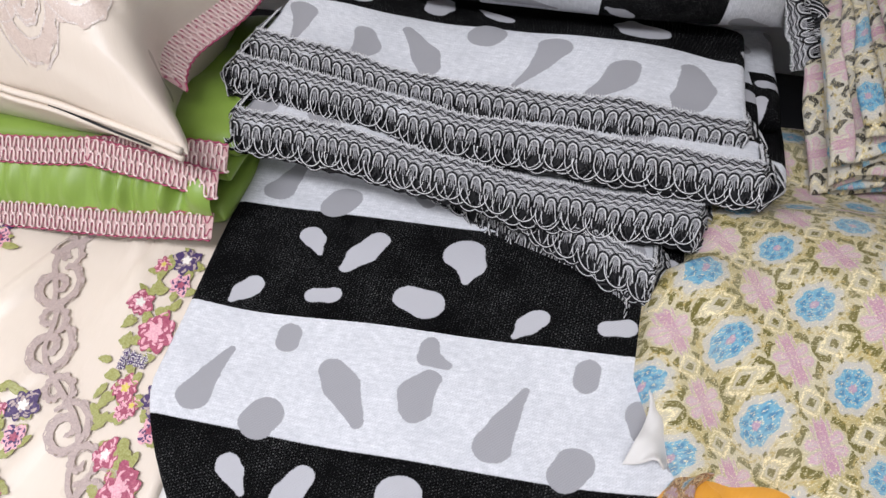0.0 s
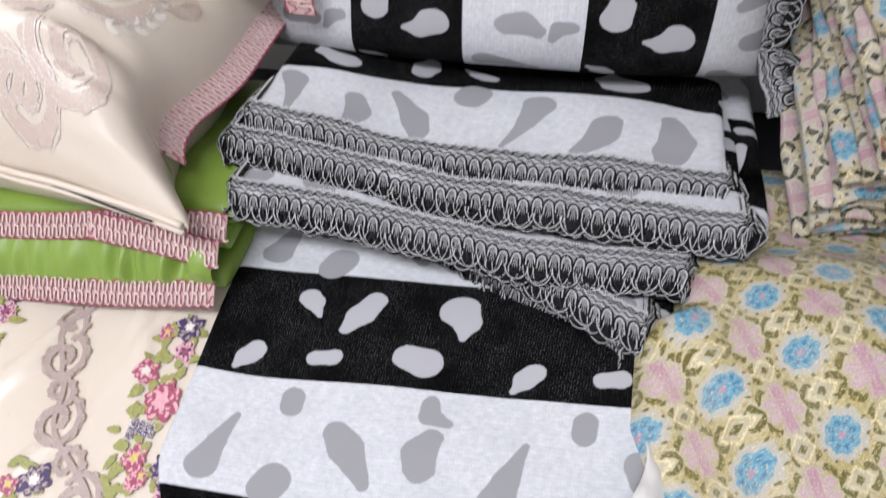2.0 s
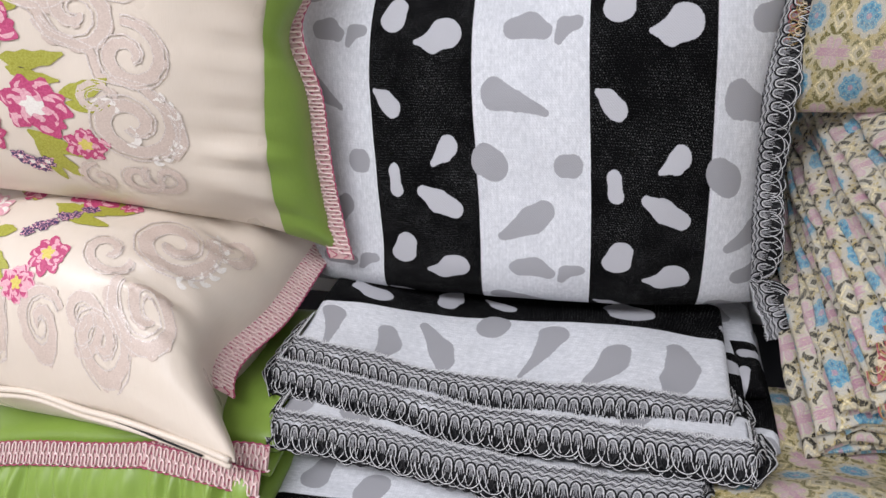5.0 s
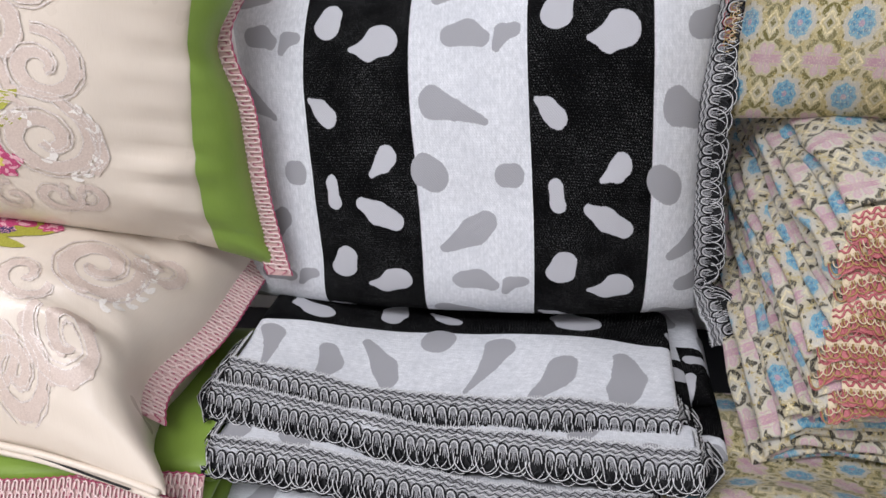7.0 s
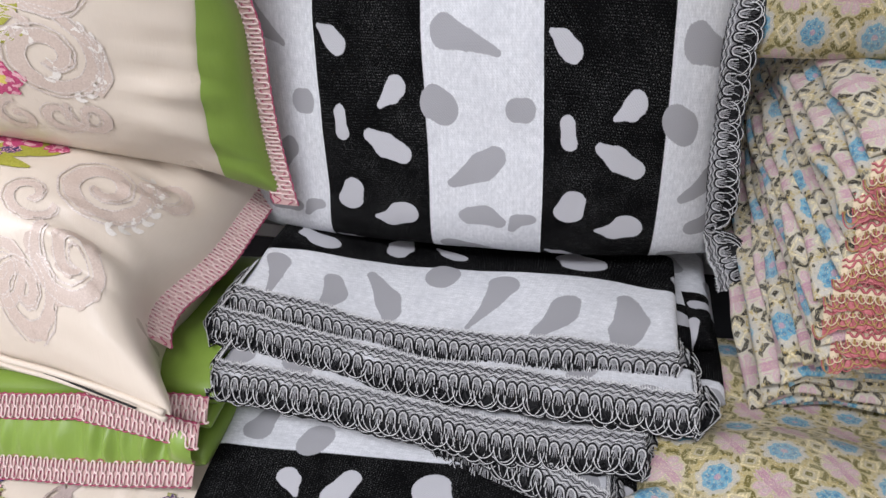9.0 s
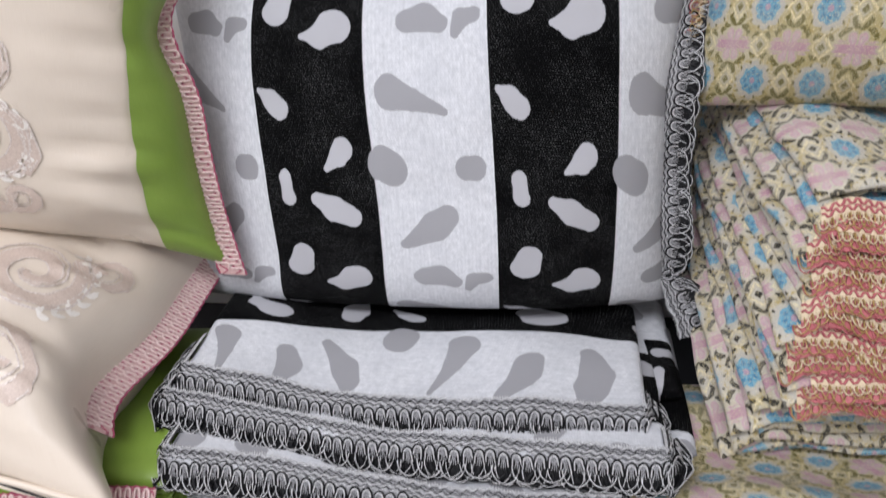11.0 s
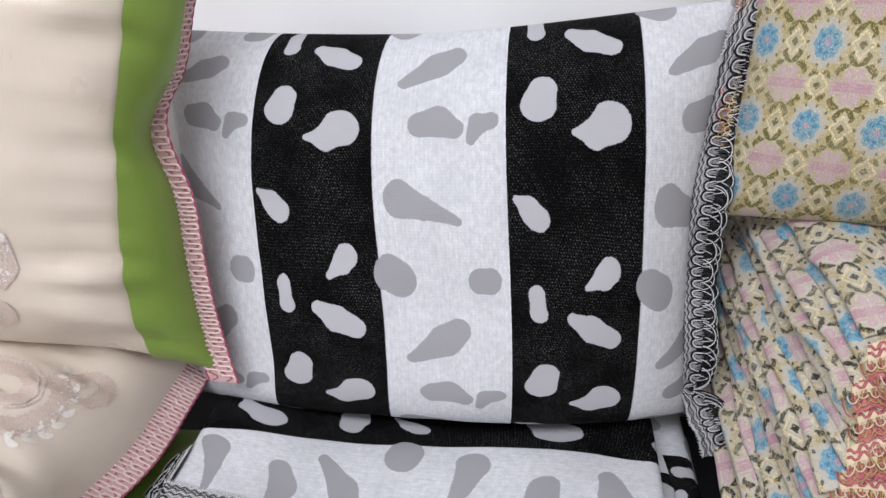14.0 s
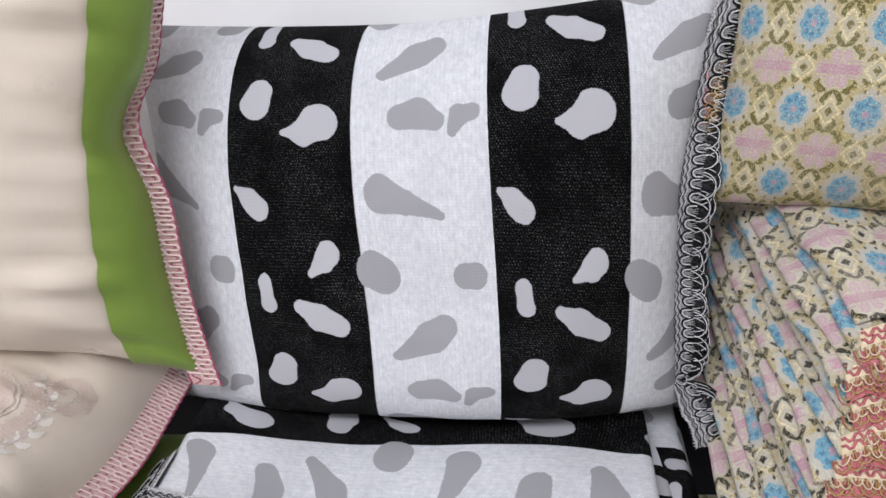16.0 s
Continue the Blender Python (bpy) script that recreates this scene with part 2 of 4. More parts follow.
    c = n.mix(n.math("MULTIPLY", n.step(ratio, 0.9, 1.0, 1, 0), n.step(rings, 0.6, 1.6)), c, (0.07, 0.31, 0.58))
    c = n.mix(n.step(ratio, 0.2, 0.26, 1, 0), c, (0.60, 0.42, 0.60))
    # uneven dye and picked threads
    c = n.mix(n.step(n.noise(n.vec("MULTIPLY", p0, (1, 4, 1)), 700, 2, 0.7), 0.42, 0.62, 0.0, 0.14), c, (0.30, 0.26, 0.16))
    c = n.mix(n.step(n.noise(p0, 25, 3), 0.45, 0.7, 0.0, 0.25), c, pale)
    c = n.vec("MULTIPLY", c, (0.78, 0.76, 0.72))
    # metal thread
    glint = n.noise(n.vec("MULTIPLY", p0, (2.2, 1, 1)), 620, 2, 0.6)
    gold = n.math("MAXIMUM", n.step(glint, 0.57, 0.63), n.math("MULTIPLY", lurex, n.step(glint, 0.46, 0.52)))
    c = n.mix(n.math("MULTIPLY", gold, 0.85), c, (0.98, 0.88, 0.58))
    n.bump(n.math("ADD", weave, n.math("MULTIPLY", glint, 1.0)), 0.9, 0.0010)
    return n.finish(c, n.step(glint, 0.56, 0.66, 0.60, gloss), 0.1, metal=n.math("MULTIPLY", gold, 0.6), spec=0.4)


def yarn(name, a, b, rough=0.6, scale=900, metal=0.0, spec=0.4):
    n = Nodes(name)
    o = n.obj()
    k = n.noise(o, scale, 2)
    n.bump(k, 0.4, 0.0005)
    return n.finish(n.mix(n.step(k, 0.3, 0.7), a, b), rough, 0.0, metal, spec)


def plaster(name, a, b):
    n = Nodes(name)
    o = n.obj()
    k = n.math("ADD", n.math("MULTIPLY", n.noise(o, 3, 4), 0.7), n.math("MULTIPLY", n.noise(o, 120, 3), 0.3))
    n.bump(n.noise(o, 400, 3), 0.1, 0.001)
    return n.finish(n.mix(k, a, b), 0.55)


M_WEAVE = pebble_weave()
M_CREAM = satin("cream_satin", (0.69, 0.59, 0.485), (0.80, 0.71, 0.61), 0.31)
M_GREEN = satin("green_satin", (0.165, 0.27, 0.030), (0.26, 0.39, 0.065), 0.38)
M_BROC = brocade("yellow_brocade", (0.80, 0.73, 0.50), (0.62, 0.52, 0.20), (0.19, 0.165, 0.025), (0.72, 0.68, 0.56))
# same pattern with a paler ground and darker vines, for the pile
M_BROC_SIDE = brocade("pale_brocade", (0.80, 0.76, 0.66), (0.62, 0.55, 0.36), (0.022, 0.020, 0.016), (0.82, 0.80, 0.74), 0.0016, 0.16, 0.95)
M_ORANGE = brocade("orange_brocade", (0.62, 0.22, 0.03), (0.72, 0.32, 0.06), (0.30, 0.12, 0.03), (0.72, 0.45, 0.25))
M_AMBER = satin("amber_satin", (0.66, 0.25, 0.02), (0.84, 0.44, 0.06), 0.28)
M_WHITE_YARN = yarn("white_yarn", (0.42, 0.42, 0.43), (0.78, 0.78, 0.79), 0.5)
M_GREY_YARN = yarn("grey_yarn", (0.10, 0.10, 0.104), (0.54, 0.54, 0.56), 0.6, 1600)
M_BLACK_YARN = yarn("black_yarn", (0.003, 0.003, 0.004), (0.014, 0.014, 0.016), 0.45, spec=0.25)
M_PINK_YARN = yarn("pale_pink_yarn", (0.72, 0.52, 0.50), (0.87, 0.72, 0.69), 0.4)
M_ROSE = yarn("rose_braid", (0.52, 0.32, 0.31), (0.68, 0.47, 0.45), 0.5, 1500)
M_MAGENTA = yarn("magenta_yarn", (0.36, 0.05, 0.12), (0.50, 0.10, 0.18), 0.5)
M_EDGING = yarn("cream_edging", (0.66, 0.52, 0.34), (0.78, 0.66, 0.48), 0.6, 1200)
M_CORAL = yarn("coral_yarn", (0.40, 0.07, 0.10), (0.58, 0.20, 0.20), 0.5, 1200)
M_GOLD = yarn("gold_yarn", (0.36, 0.22, 0.07), (0.54, 0.38, 0.16), 0.4, 1200, 0.3)
M_LINING = satin("white_lining", (0.60, 0.58, 0.55), (0.70, 0.68, 0.66), 0.6)
M_WALL = plaster("wall_paint", (0.83, 0.83, 0.835), (0.88, 0.88, 0.885))
M_FLOOR = plaster("floor_tile", (0.42, 0.40, 0.37), (0.50, 0.48, 0.45))
# near-black stand colour paints the shade between the cloths
M_BOARD = plaster("dark_felt", (0.012, 0.012, 0.014), (0.03, 0.03, 0.034))


# ---- mesh helpers ----
def part(name, verts, faces, mat, parent=None, label="", uvs=None, smooth=True, kind=""):
    me = bpy.data.meshes.new(name)
    me.from_pydata([tuple(v) for v in verts], [], faces)
    if uvs is not None:
        layer = me.uv_layers.new(name="UVMap")
        for loop in me.loops:
            layer.data[loop.index].uv = uvs[loop.vertex_index]
    me.materials.append(mat)
    me.polygons.foreach_set("use_smooth", [smooth] * len(me.polygons))
    me.update()
    ob = new(name, me)
    if parent:
        ob.parent = parent
    if label or kind:
        tagged(ob, label, kind=kind)
    return ob


def thing(name, label, category, group="", kind=""):
    return tagged(new(name), label, category, group, kind)


def soft(x, y, z, size, amount, seed=0.0):
    """smooth unevenness of cloth"""
    return amount * noise.noise(Vector((x / size + seed, y / size - seed, z / size + 2 * seed)))


def edge_steps(length, r, n):
    k = [0.0, 0.04 * r, 0.16 * r, 0.42 * r, r]
    inner = [r + (length - 2 * r) * i / n for i in range(1, n)]
    return [v / length for v in k + inner + [length - v for v in reversed(k)]]


def slab(S, lu, lv, nu, nv, thick, uvf):
    """a folded cloth with round edges about the middle surface S(a, b), a and b from 0 to 1"""
    A, B = edge_steps(lu, thick / 2, nu), edge_steps(lv, thick / 2, nv)
    verts, faces, uvs = [], [], []
    index = {}
    r = thick / 2
    for side in (1, -1):
        for i, a in enumerate(A):
            for j, b in enumerate(B):
                rim = i in (0, len(A) - 1) or j in (0, len(B) - 1)
                if rim and side < 0:
                    index[side, i, j] = index[1, i, j]
                    continue
                d = min(a, 1 - a) * lu, min(b, 1 - b) * lv
                h = r
                for x in d:
                    x = min(1.0, x / r)
                    h *= math.sqrt(max(0.0, 1 - (1 - x) ** 2))
                e = 0.004
                p = S(a, b)
                nrm = (S(min(a + e, 1), b) - S(max(a - e, 0), b)).cross(S(a, min(b + e, 1)) - S(a, max(b - e, 0))).normalized()
                index[side, i, j] = len(verts)
                verts.append(p + nrm * h * side)
                uvs.append(uvf(a, b))
    for side in (1, -1):
        for i in range(len(A) - 1):
            for j in range(len(B) - 1):
                f = [index[side, i, j], index[side, i + 1, j], index[side, i + 1, j + 1], index[side, i, j + 1]]
                f = list(dict.fromkeys(f))
                if len(f) > 2:
                    faces.append(f if side > 0 else f[::-1])
    return verts, faces, uvs


def pillow(P, n, m, uvf):
    """a stuffed cover: P(s, t, side), s and t from -1 to 1, side 1 front and -1 back"""
    def steps(k):
        return [math.sin(math.pi / 2 * (2 * i / k - 1)) for i in range(k + 1)]
    A, B = steps(n), steps(m)
    verts, faces, uvs, index = [], [], [], {}
    for side in (1, -1):
        for i, s in enumerate(A):
            for j, t in enumerate(B):
                if side < 0 and (i in (0, n) or j in (0, m)):
                    index[side, i, j] = index[1, i, j]
                    continue
                index[side, i, j] = len(verts)
                verts.append(P(s, t, side))
                uvs.append(uvf(s, t))
    for side in (1, -1):
        for i in range(n):
            for j in range(m):
                f = [index[side, i, j], index[side, i + 1, j], index[side, i + 1, j + 1], index[side, i, j + 1]]
                faces.append(f if side > 0 else f[::-1])
    return verts, faces, uvs


class Tubes:
    """many cords in one mesh"""
    def __init__(self, sides=5):
        self.v, self.f, self.k = [], [], sides

    def cord(self, pts, r):
        n = len(pts)
        base = len(self.v)
        for i, p in enumerate(pts):
            tan = (pts[min(i + 1, n - 1)] - pts[max(i - 1, 0)])
            if tan.length < 1e-9:
                tan = Vector((1, 0, 0))
            tan.normalize()
            ref = Vector((0.31, 0.52, 0.79))
            x = tan.cross(ref).normalized()
            y = tan.cross(x)
            rr = r[i] if isinstance(r, (list, tuple)) else r
            for j in range(self.k):
                w = 2 * math.pi * j / self.k
                self.v.append(p + (x * math.cos(w) + y * math.sin(w)) * rr)
        for i in range(n - 1):
            for j in range(self.k):
                a, b = base + i * self.k + j, base + i * self.k + (j + 1) % self.k
                self.f.append((a, b, b + self.k, a + self.k))
        self.f.append(tuple(base + j for j in reversed(range(self.k))))
        self.f.append(tuple(base + (n - 1) * self.k + j for j in range(self.k)))

    def make(self, name, mat, parent, label=""):
        return part(name, self.v, self.f, mat, parent, label, kind="stuff")


def ribbon(F, length, w0, w1, h, step=0.004, nw=3, wob=0.0):
    n = max(4, int(length / step))
    verts, faces = [], []
    for i in range(n + 1):
        for j in range(nw + 1):
            w = w0 + (w1 - w0) * j / nw + (wob * math.sin(i * 1.3) if j == nw else 0)
            verts.append(F(length * i / n, w, h))
    for i in range(n):
        for j in range(nw):
            a = i * (nw + 1) + j
            faces.append((a, a + 1, a + nw + 2, a + nw + 1))
    m = len(verts)
    for i in range(n + 1):
        for j in range(nw + 1):
            w = w0 + (w1 - w0) * j / nw
            verts.append(F(length * i / n, w, h - 0.0012))
    faces += [tuple(m + k for k in reversed(f)) for f in faces[:n * nw]]
    return verts, faces


def loop_braid(F, length, parent, seed=0):
    """black and white gimp braid with arches and hanging loops; F(l, w, h) lays it on the cloth"""
    rng = random.Random(seed)
    parent = part("braid_band", *ribbon(F, length, 0.0, 0.0165, 0.0006), M_GREY_YARN, parent, "grey woven braid band")
    part("fringe_backing", *ribbon(F, length, 0.0150, 0.0350, -0.0002, wob=0.0012), M_BLACK_YARN, parent, "dense black loop fringe")
    white, black, grey = Tubes(5), Tubes(5), Tubes(4)
    n = int(length / 0.002)
    for k, (w, col) in enumerate(((0.0008, white), (0.0030, black), (0.0050, black), (0.0066, white), (0.0084, black), (0.0100, white))):
        ph = 0.15 * k
        pts = []
        for i in range(n + 1):
            l = length * i / n
            pts.append(F(l, w + 0.0013 * (abs((l / 0.0085 + ph) % 1 * 2 - 1) * 2 - 1), 0.0016))
        col.cord(pts, 0.0005 if col is white else 0.00042)
    for i in range(int(length / 0.0022)):
        l = i * 0.0022
        white.cord([F(l, -0.0014 + rng.uniform(-0.0006, 0.0004), 0.0008), F(l + 0.0004, 0.0012, 0.0012)], 0.0004)
    pitch = 0.0098
    for i in range(int(length / pitch)):
        l0 = (i + 0.5) * pitch + rng.uniform(-0.0010, 0.0010)
        dw = rng.uniform(-0.0014, 0.0014)
        lean = rng.uniform(-0.0012, 0.0012)
        for rad, tube, r, hh in ((0.0031, white, 0.00062, 0.0026), (0.0042, black, 0.0010, 0.0021)):
            arch = []
            for a in range(9):
                th = math.pi * (a / 8)
                arch.append(F(l0 - rad * math.cos(th), 0.0158 + dw - rad * 1.15 * math.sin(th), hh))
            arch = [F(l0 - rad * 1.25 + lean, 0.0212 + dw, hh * 0.6)] + arch + [F(l0 + rad * 1.25 + lean, 0.0212 + dw, hh * 0.6)]
            tube.cord(arch, r)
        for k in (-0.9, 0.0, 0.9):
            grey.cord([F(l0 + k * 0.0009, 0.0142 + dw, 0.0020), F(l0 + k * 0.0013 + lean, 0.0186 + dw, 0.0024), F(l0 + k * 0.0022 + lean, 0.0228 + dw, 0.0012)], 0.00045)
        for copy in range(2):
            deep = rng.uniform(0.0095, 0.0130) + 0.002 * copy
            wide = rng.uniform(0.0090, 0.0115)
            shift = rng.uniform(-0.002, 0.002) + copy * 0.005
            cords = ((black, 0.0013, 0.0012), (white, 0.00046, 0.0027)) if copy == 0 and i % 2 == 0 else ((black, 0.0013, 0.0004 + 0.0006 * copy),)
            if copy == 1:
                cords = ((black, 0.0012, 0.0002), (white, 0.00036, 0.0014))
            for tube, r, hh in cords:
                pts = []
                for a in range(13):
                    th = math.pi * a / 12
                    pts.append(F(l0 + shift - wide * math.cos(th), 0.0212 + dw + deep * math.sin(th), hh + 0.0014 * math.sin(th)))
                tube.cord(pts, r)
    white.make("white_cord", M_WHITE_YARN, parent, "white gimp cord")
    black.make("black_cord", M_BLACK_YARN, parent, "glossy black gimp cord")
    grey.make("inner_strand", M_GREY_YARN, parent)


def tassel_braid(F, length, parent, seed=0):
    """cream and magenta edging with gold loops and a dense magenta fringe"""
    rng = random.Random(seed)
    parent = part("edging", *ribbon(F, length, 0.0, 0.013, 0.0006), M_EDGING, parent, "cream edging tape")
    part("fringe_backing", *ribbon(F, length, 0.012, 0.023, -0.0004, wob=0.0015), M_CORAL, parent, "dense coral fringe")
    pink, gold, pale = Tubes(4), Tubes(4), Tubes(4)
    n = int(length / 0.002)
    for w in (0.003, 0.0075):
        pink.cord([F(length * i / n, w + 0.0016 * (1 if (i // 2) % 2 else -1), 0.0014) for i in range(n + 1)], 0.0010)
    for i in range(int(length / 0.006)):
        l0 = i * 0.006 + rng.uniform(-0.001, 0.001)
        for tube, wide, deep, hh in ((gold, 0.0055, 0.011, 0.0016), (pale, 0.0035, 0.006, 0.0022), (pink, 0.006, 0.013, 0.0002)):
            deep *= rng.uniform(0.8, 1.2)
            tube.cord([F(l0 - wide * math.cos(math.pi * a / 8), 0.011 + deep * math.sin(math.pi * a / 8), hh) for a in range(9)], 0.0005)
    pink.make("magenta_cord", M_CORAL, parent, "coral pink cord")
    gold.make("gold_loop", M_GOLD, parent, "gold thread loops")
    pale.make("cream_loop", M_EDGING, parent)


def pink_braid(F, length, parent, seed=0, width=0.026):
    rng = random.Random(seed)
    parent = part("braid_band", *ribbon(F, length, 0.0, width, 0.0004, nw=4), M_ROSE, parent, "dusty rose braid")
    pale, edge = Tubes(5), Tubes(4)
    pitch = 0.0082
    half = width / 2
    n = int(length / pitch)
    for row in (0, 1):
        pts = []
        for i in range(n):
            l0 = i * pitch + row * pitch * 0.5 + rng.uniform(-0.0004, 0.0004)
            for a in range(5):
                th = math.pi * a / 4
                pts.append(F(l0 + pitch * 0.25 * (1 - math.cos(th)), row * half + 0.0028 - 0.0022 * math.sin(th), 0.0018))
            for a in range(5):
                th = math.pi * a / 4
                pts.append(F(l0 + pitch * 0.5 + pitch * 0.25 * (1 - math.cos(th)), (row + 1) * half - 0.0016 + 0.0018 * math.sin(th), 0.0016))
        pale.cord(pts, 0.0009)
        thin = [F(min(l, length), row * half + half / 2 + 0.0035 * math.sin(l / pitch * 2 * math.pi), 0.0011) for l in np.arange(0, length, pitch / 8)]
        edge.cord(thin, 0.0005)
    for w in (-0.0006, width + 0.0004):
        edge.cord([F(min(l, length), w + 0.0012 * abs(math.sin(l / pitch * math.pi)), 0.0006) for l in np.arange(0, length, pitch / 4)], 0.0009)
    pale.make("looped_cord", M_PINK_YARN, parent, "pale pink looped cord")
    edge.make("edge_cord", M_MAGENTA, parent, "dark rose edge cord")


# ---- the room ----
def box(name, x0, y0, z0, x1, y1, z1, mat, label, category, kind="structure"):
    v = [(x, y, z) for x in (x0, x1) for y in (y0, y1) for z in (z0, z1)]
    f = [(0, 1, 3, 2), (4, 6, 7, 5), (0, 4, 5, 1), (2, 3, 7, 6), (0, 2, 6, 4), (1, 5, 7, 3)]
    ob = part(name, v, f, mat, smooth=False)
    return tagged(ob, label, category, kind=kind)


box("floor", -3, -4, -0.1, 3, 0.4, 0, M_FLOOR, "plain light tiled shop floor", "floor")
box("ceiling", -3, -4, 2.7, 3, 0.4, 2.8, M_WALL, "plain white shop ceiling", "ceiling")
WALL_Y = 0.17
box("wall_back", -3, WALL_Y, 0, 3, WALL_Y + 0.12, 2.7, M_WALL, "smooth white painted wall behind the cushions", "wall")
box("trim", -0.150, WALL_Y - 0.004, 0.55, 1.4, WALL_Y - 0.0005, 2.4, M_WALL, "smooth white wall panel with a thin joint", "wall panel")
box("wall_front", -3, -4.1, 0, 3, -4, 2.7, M_WALL, "plain white wall", "wall")
box("wall_left", -3.1, -4, 0, -3, 0.4, 2.7, M_WALL, "plain white wall", "wall")
box("wall_right", 3, -4, 0, 3.1, 0.4, 2.7, M_WALL, "plain white wall", "wall")


# unseen slanting stand under the cloths; shade of the gaps is in its colour
def stand():
    prof = [(-0.62, 0.0), (-0.62, 0.285), (-0.03, 0.515), (WALL_Y - 0.003, 0.515), (WALL_Y - 0.003, 0.0)]
    v = [(x, y, z) for x in (-1.2, 1.2) for y, z in prof]
    f = [(0, 1, 2, 3, 4), (9, 8, 7, 6, 5)] + [(i, 5 + i, 5 + (i + 1) % 5, (i + 1) % 5) for i in range(5)]
    ob = part("display_stand", v, f, M_BOARD, smooth=False)
    return tagged(ob, "dark felt-covered slanted display stand beneath the cloths", "display stand")


stand()


def lying(y):
    """height of the stand's slanting top"""
    return 0.515 + min(0.0, (y + 0.03)) * 0.39


# ---- black and white set ----
def bw_cushion():
    root = thing("striped_cushion", "black and white striped cushion with grey pebble shapes, leaning upright", "cushion")
    cx, cz, a, b, T = 0.040, 0.782, 0.226, 0.172, 0.088

    def P(s, t, side):
        pull = 1 - 0.045 * (1 - t * t)
        rise = 1 - 0.055 * (1 - s * s) if t > 0 else 1.0
        x = cx + a * s * pull * (1.10 if s < 0 else 1.0) + (0.018 * max(0, t) ** 2 * s ** 6 if s > 0 else 0)
        z = cz + b * t * rise + 0.012 * max(0, s) * max(0, t) ** 2
        # slack lower corner
        x -= 0.024 * max(0.0, -s) ** 5 * max(0.0, -t) ** 2
        z -= 0.006 * max(0.0, -s) ** 4 * max(0.0, -t) ** 3
        full = ((1 - abs(s) ** 2.6) * (1 - abs(t) ** (5 if t < 0 else 3.2))) ** 0.5
        low = 1 + 0.10 * -t
        y = 0.052 + 0.12 * (z - 0.7)
        d = T * full * low
        d += soft(x, 0, z, 0.09, 0.007, 3) * full + soft(x, 0, z, 0.035, 0.0026, 5) * full
        d += 0.004 * full * math.sin(34 * x + 3 * t) * max(0, -t - 0.6)
        return Vector((x, y - d * side, z))

    def uvf(s, t):
        # the weave is stretched by the stuffing
        p = P(s, t, 1)
        X, Z = (p.x - cx) / a, (p.z - cz) / b
        u = 0.6728 + 1.0859 * X + 0.0562 * Z + 0.0065 * X * X - 0.0233 * X * Z + 0.0033 * Z * Z + 0.0062 * X ** 3 - 0.0381 * X * X * Z + 0.0147 * X * Z * Z - 0.0529 * Z ** 3 + 0.0662 * X * Z ** 3 + 0.0087 * Z ** 4
        v = 0.4575 + 0.0040 * X + 0.6881 * Z + 0.0615 * X * X + 0.0042 * X * Z - 0.0585 * Z * Z + 0.0518 * X ** 3 - 0.1080 * X * X * Z - 0.0737 * X * Z * Z + 0.2955 * Z ** 3 - 0.0390 * X * Z ** 3 + 0.0535 * Z ** 4
        return u, v

    part("cover", *pillow(P, 72, 60, lambda s, t: uvf(s, t))[:2], M_WEAVE, root, uvs=pillow(P, 72, 60, uvf)[2])
    # loop braid along the open side seam
    for sgn in (1,):
        L = 2 * b * 1.10
        def F(l, w, h, sgn=sgn):
            t = 1 - l / b
            p = P(sgn, max(-0.84, min(1, t)), 1)
            w *= 1 - 0.65 * math.exp(-((t + 0.84) / 0.07) ** 2)
            q = max(0.0, -0.84 - t)
            if q > 0:
                # the tail sticks out past the corner like a tuft
                return p + Vector((0.06 * q + w * 0.95 - 0.006, -0.012 - 0.06 * q - h, -0.14 * q + w * 0.30 + 0.003 * math.sin(30 * q)))
            wave = 0.004 * math.sin(9 * t)
            return p + Vector((sgn * (w * 0.86 - 0.007), -0.012 - h - 0.2 * w - wave, wave))
        loop_braid(F, L, root, 3 + sgn)


bw_cushion()


def throw_bw():
    root = thing("striped_throw", "black and white striped throw with grey pebble shapes, spread out", "throw")

    def S(a, b):
        # b from the front hem to the back
        y = -0.60 + 0.66 * b
        left = -0.170 + 0.075 * max(0.0, (-0.335 - y) / 0.1) ** 1.4
        x = left + (0.235 - left) * a
        yy = y + 0.085 * (x + 0.16)
        z = lying(yy) + 0.022 + 0.014 * min(1, max(0, (yy + 0.15) / 0.05)) + soft(x, yy, 0, 0.11, 0.006, 1) + 0.004 * math.sin(7 * x + 1)
        return Vector((x, yy, z))

    def uvf(a, b):
        p = S(a, b)
        X, Y = p.x * 5, (p.y + 0.2) * 5
        return (1.3473 - 0.11 * max(0.0, -0.42 - Y) - 0.0832 * X + 1.1291 * Y - 0.0324 * X * X - 0.0103 * X * Y + 0.0879 * Y * Y,
                0.0894 - 0.8596 * X + 0.0288 * Y - 0.0256 * X * X + 0.0348 * X * Y + 0.0633 * Y * Y)

    v, f, u = slab(S, 0.40, 0.66, 40, 60, 0.020, uvf)
    part("cloth", v, f, M_WEAVE, root, uvs=u)

    def H(a, b):
        p = S(a * 0.3, b)
        return p + Vector((-0.010 * (1 - a) - 0.004 * math.sin(b * 9), 0, -0.013))
    v, f, u = slab(H, 0.13, 0.66, 12, 50, 0.006, lambda a, b: (a * 0.13, b * 0.66))
    part("lining", v, f, M_LINING, root, "white lining along the hem", u)


throw_bw()


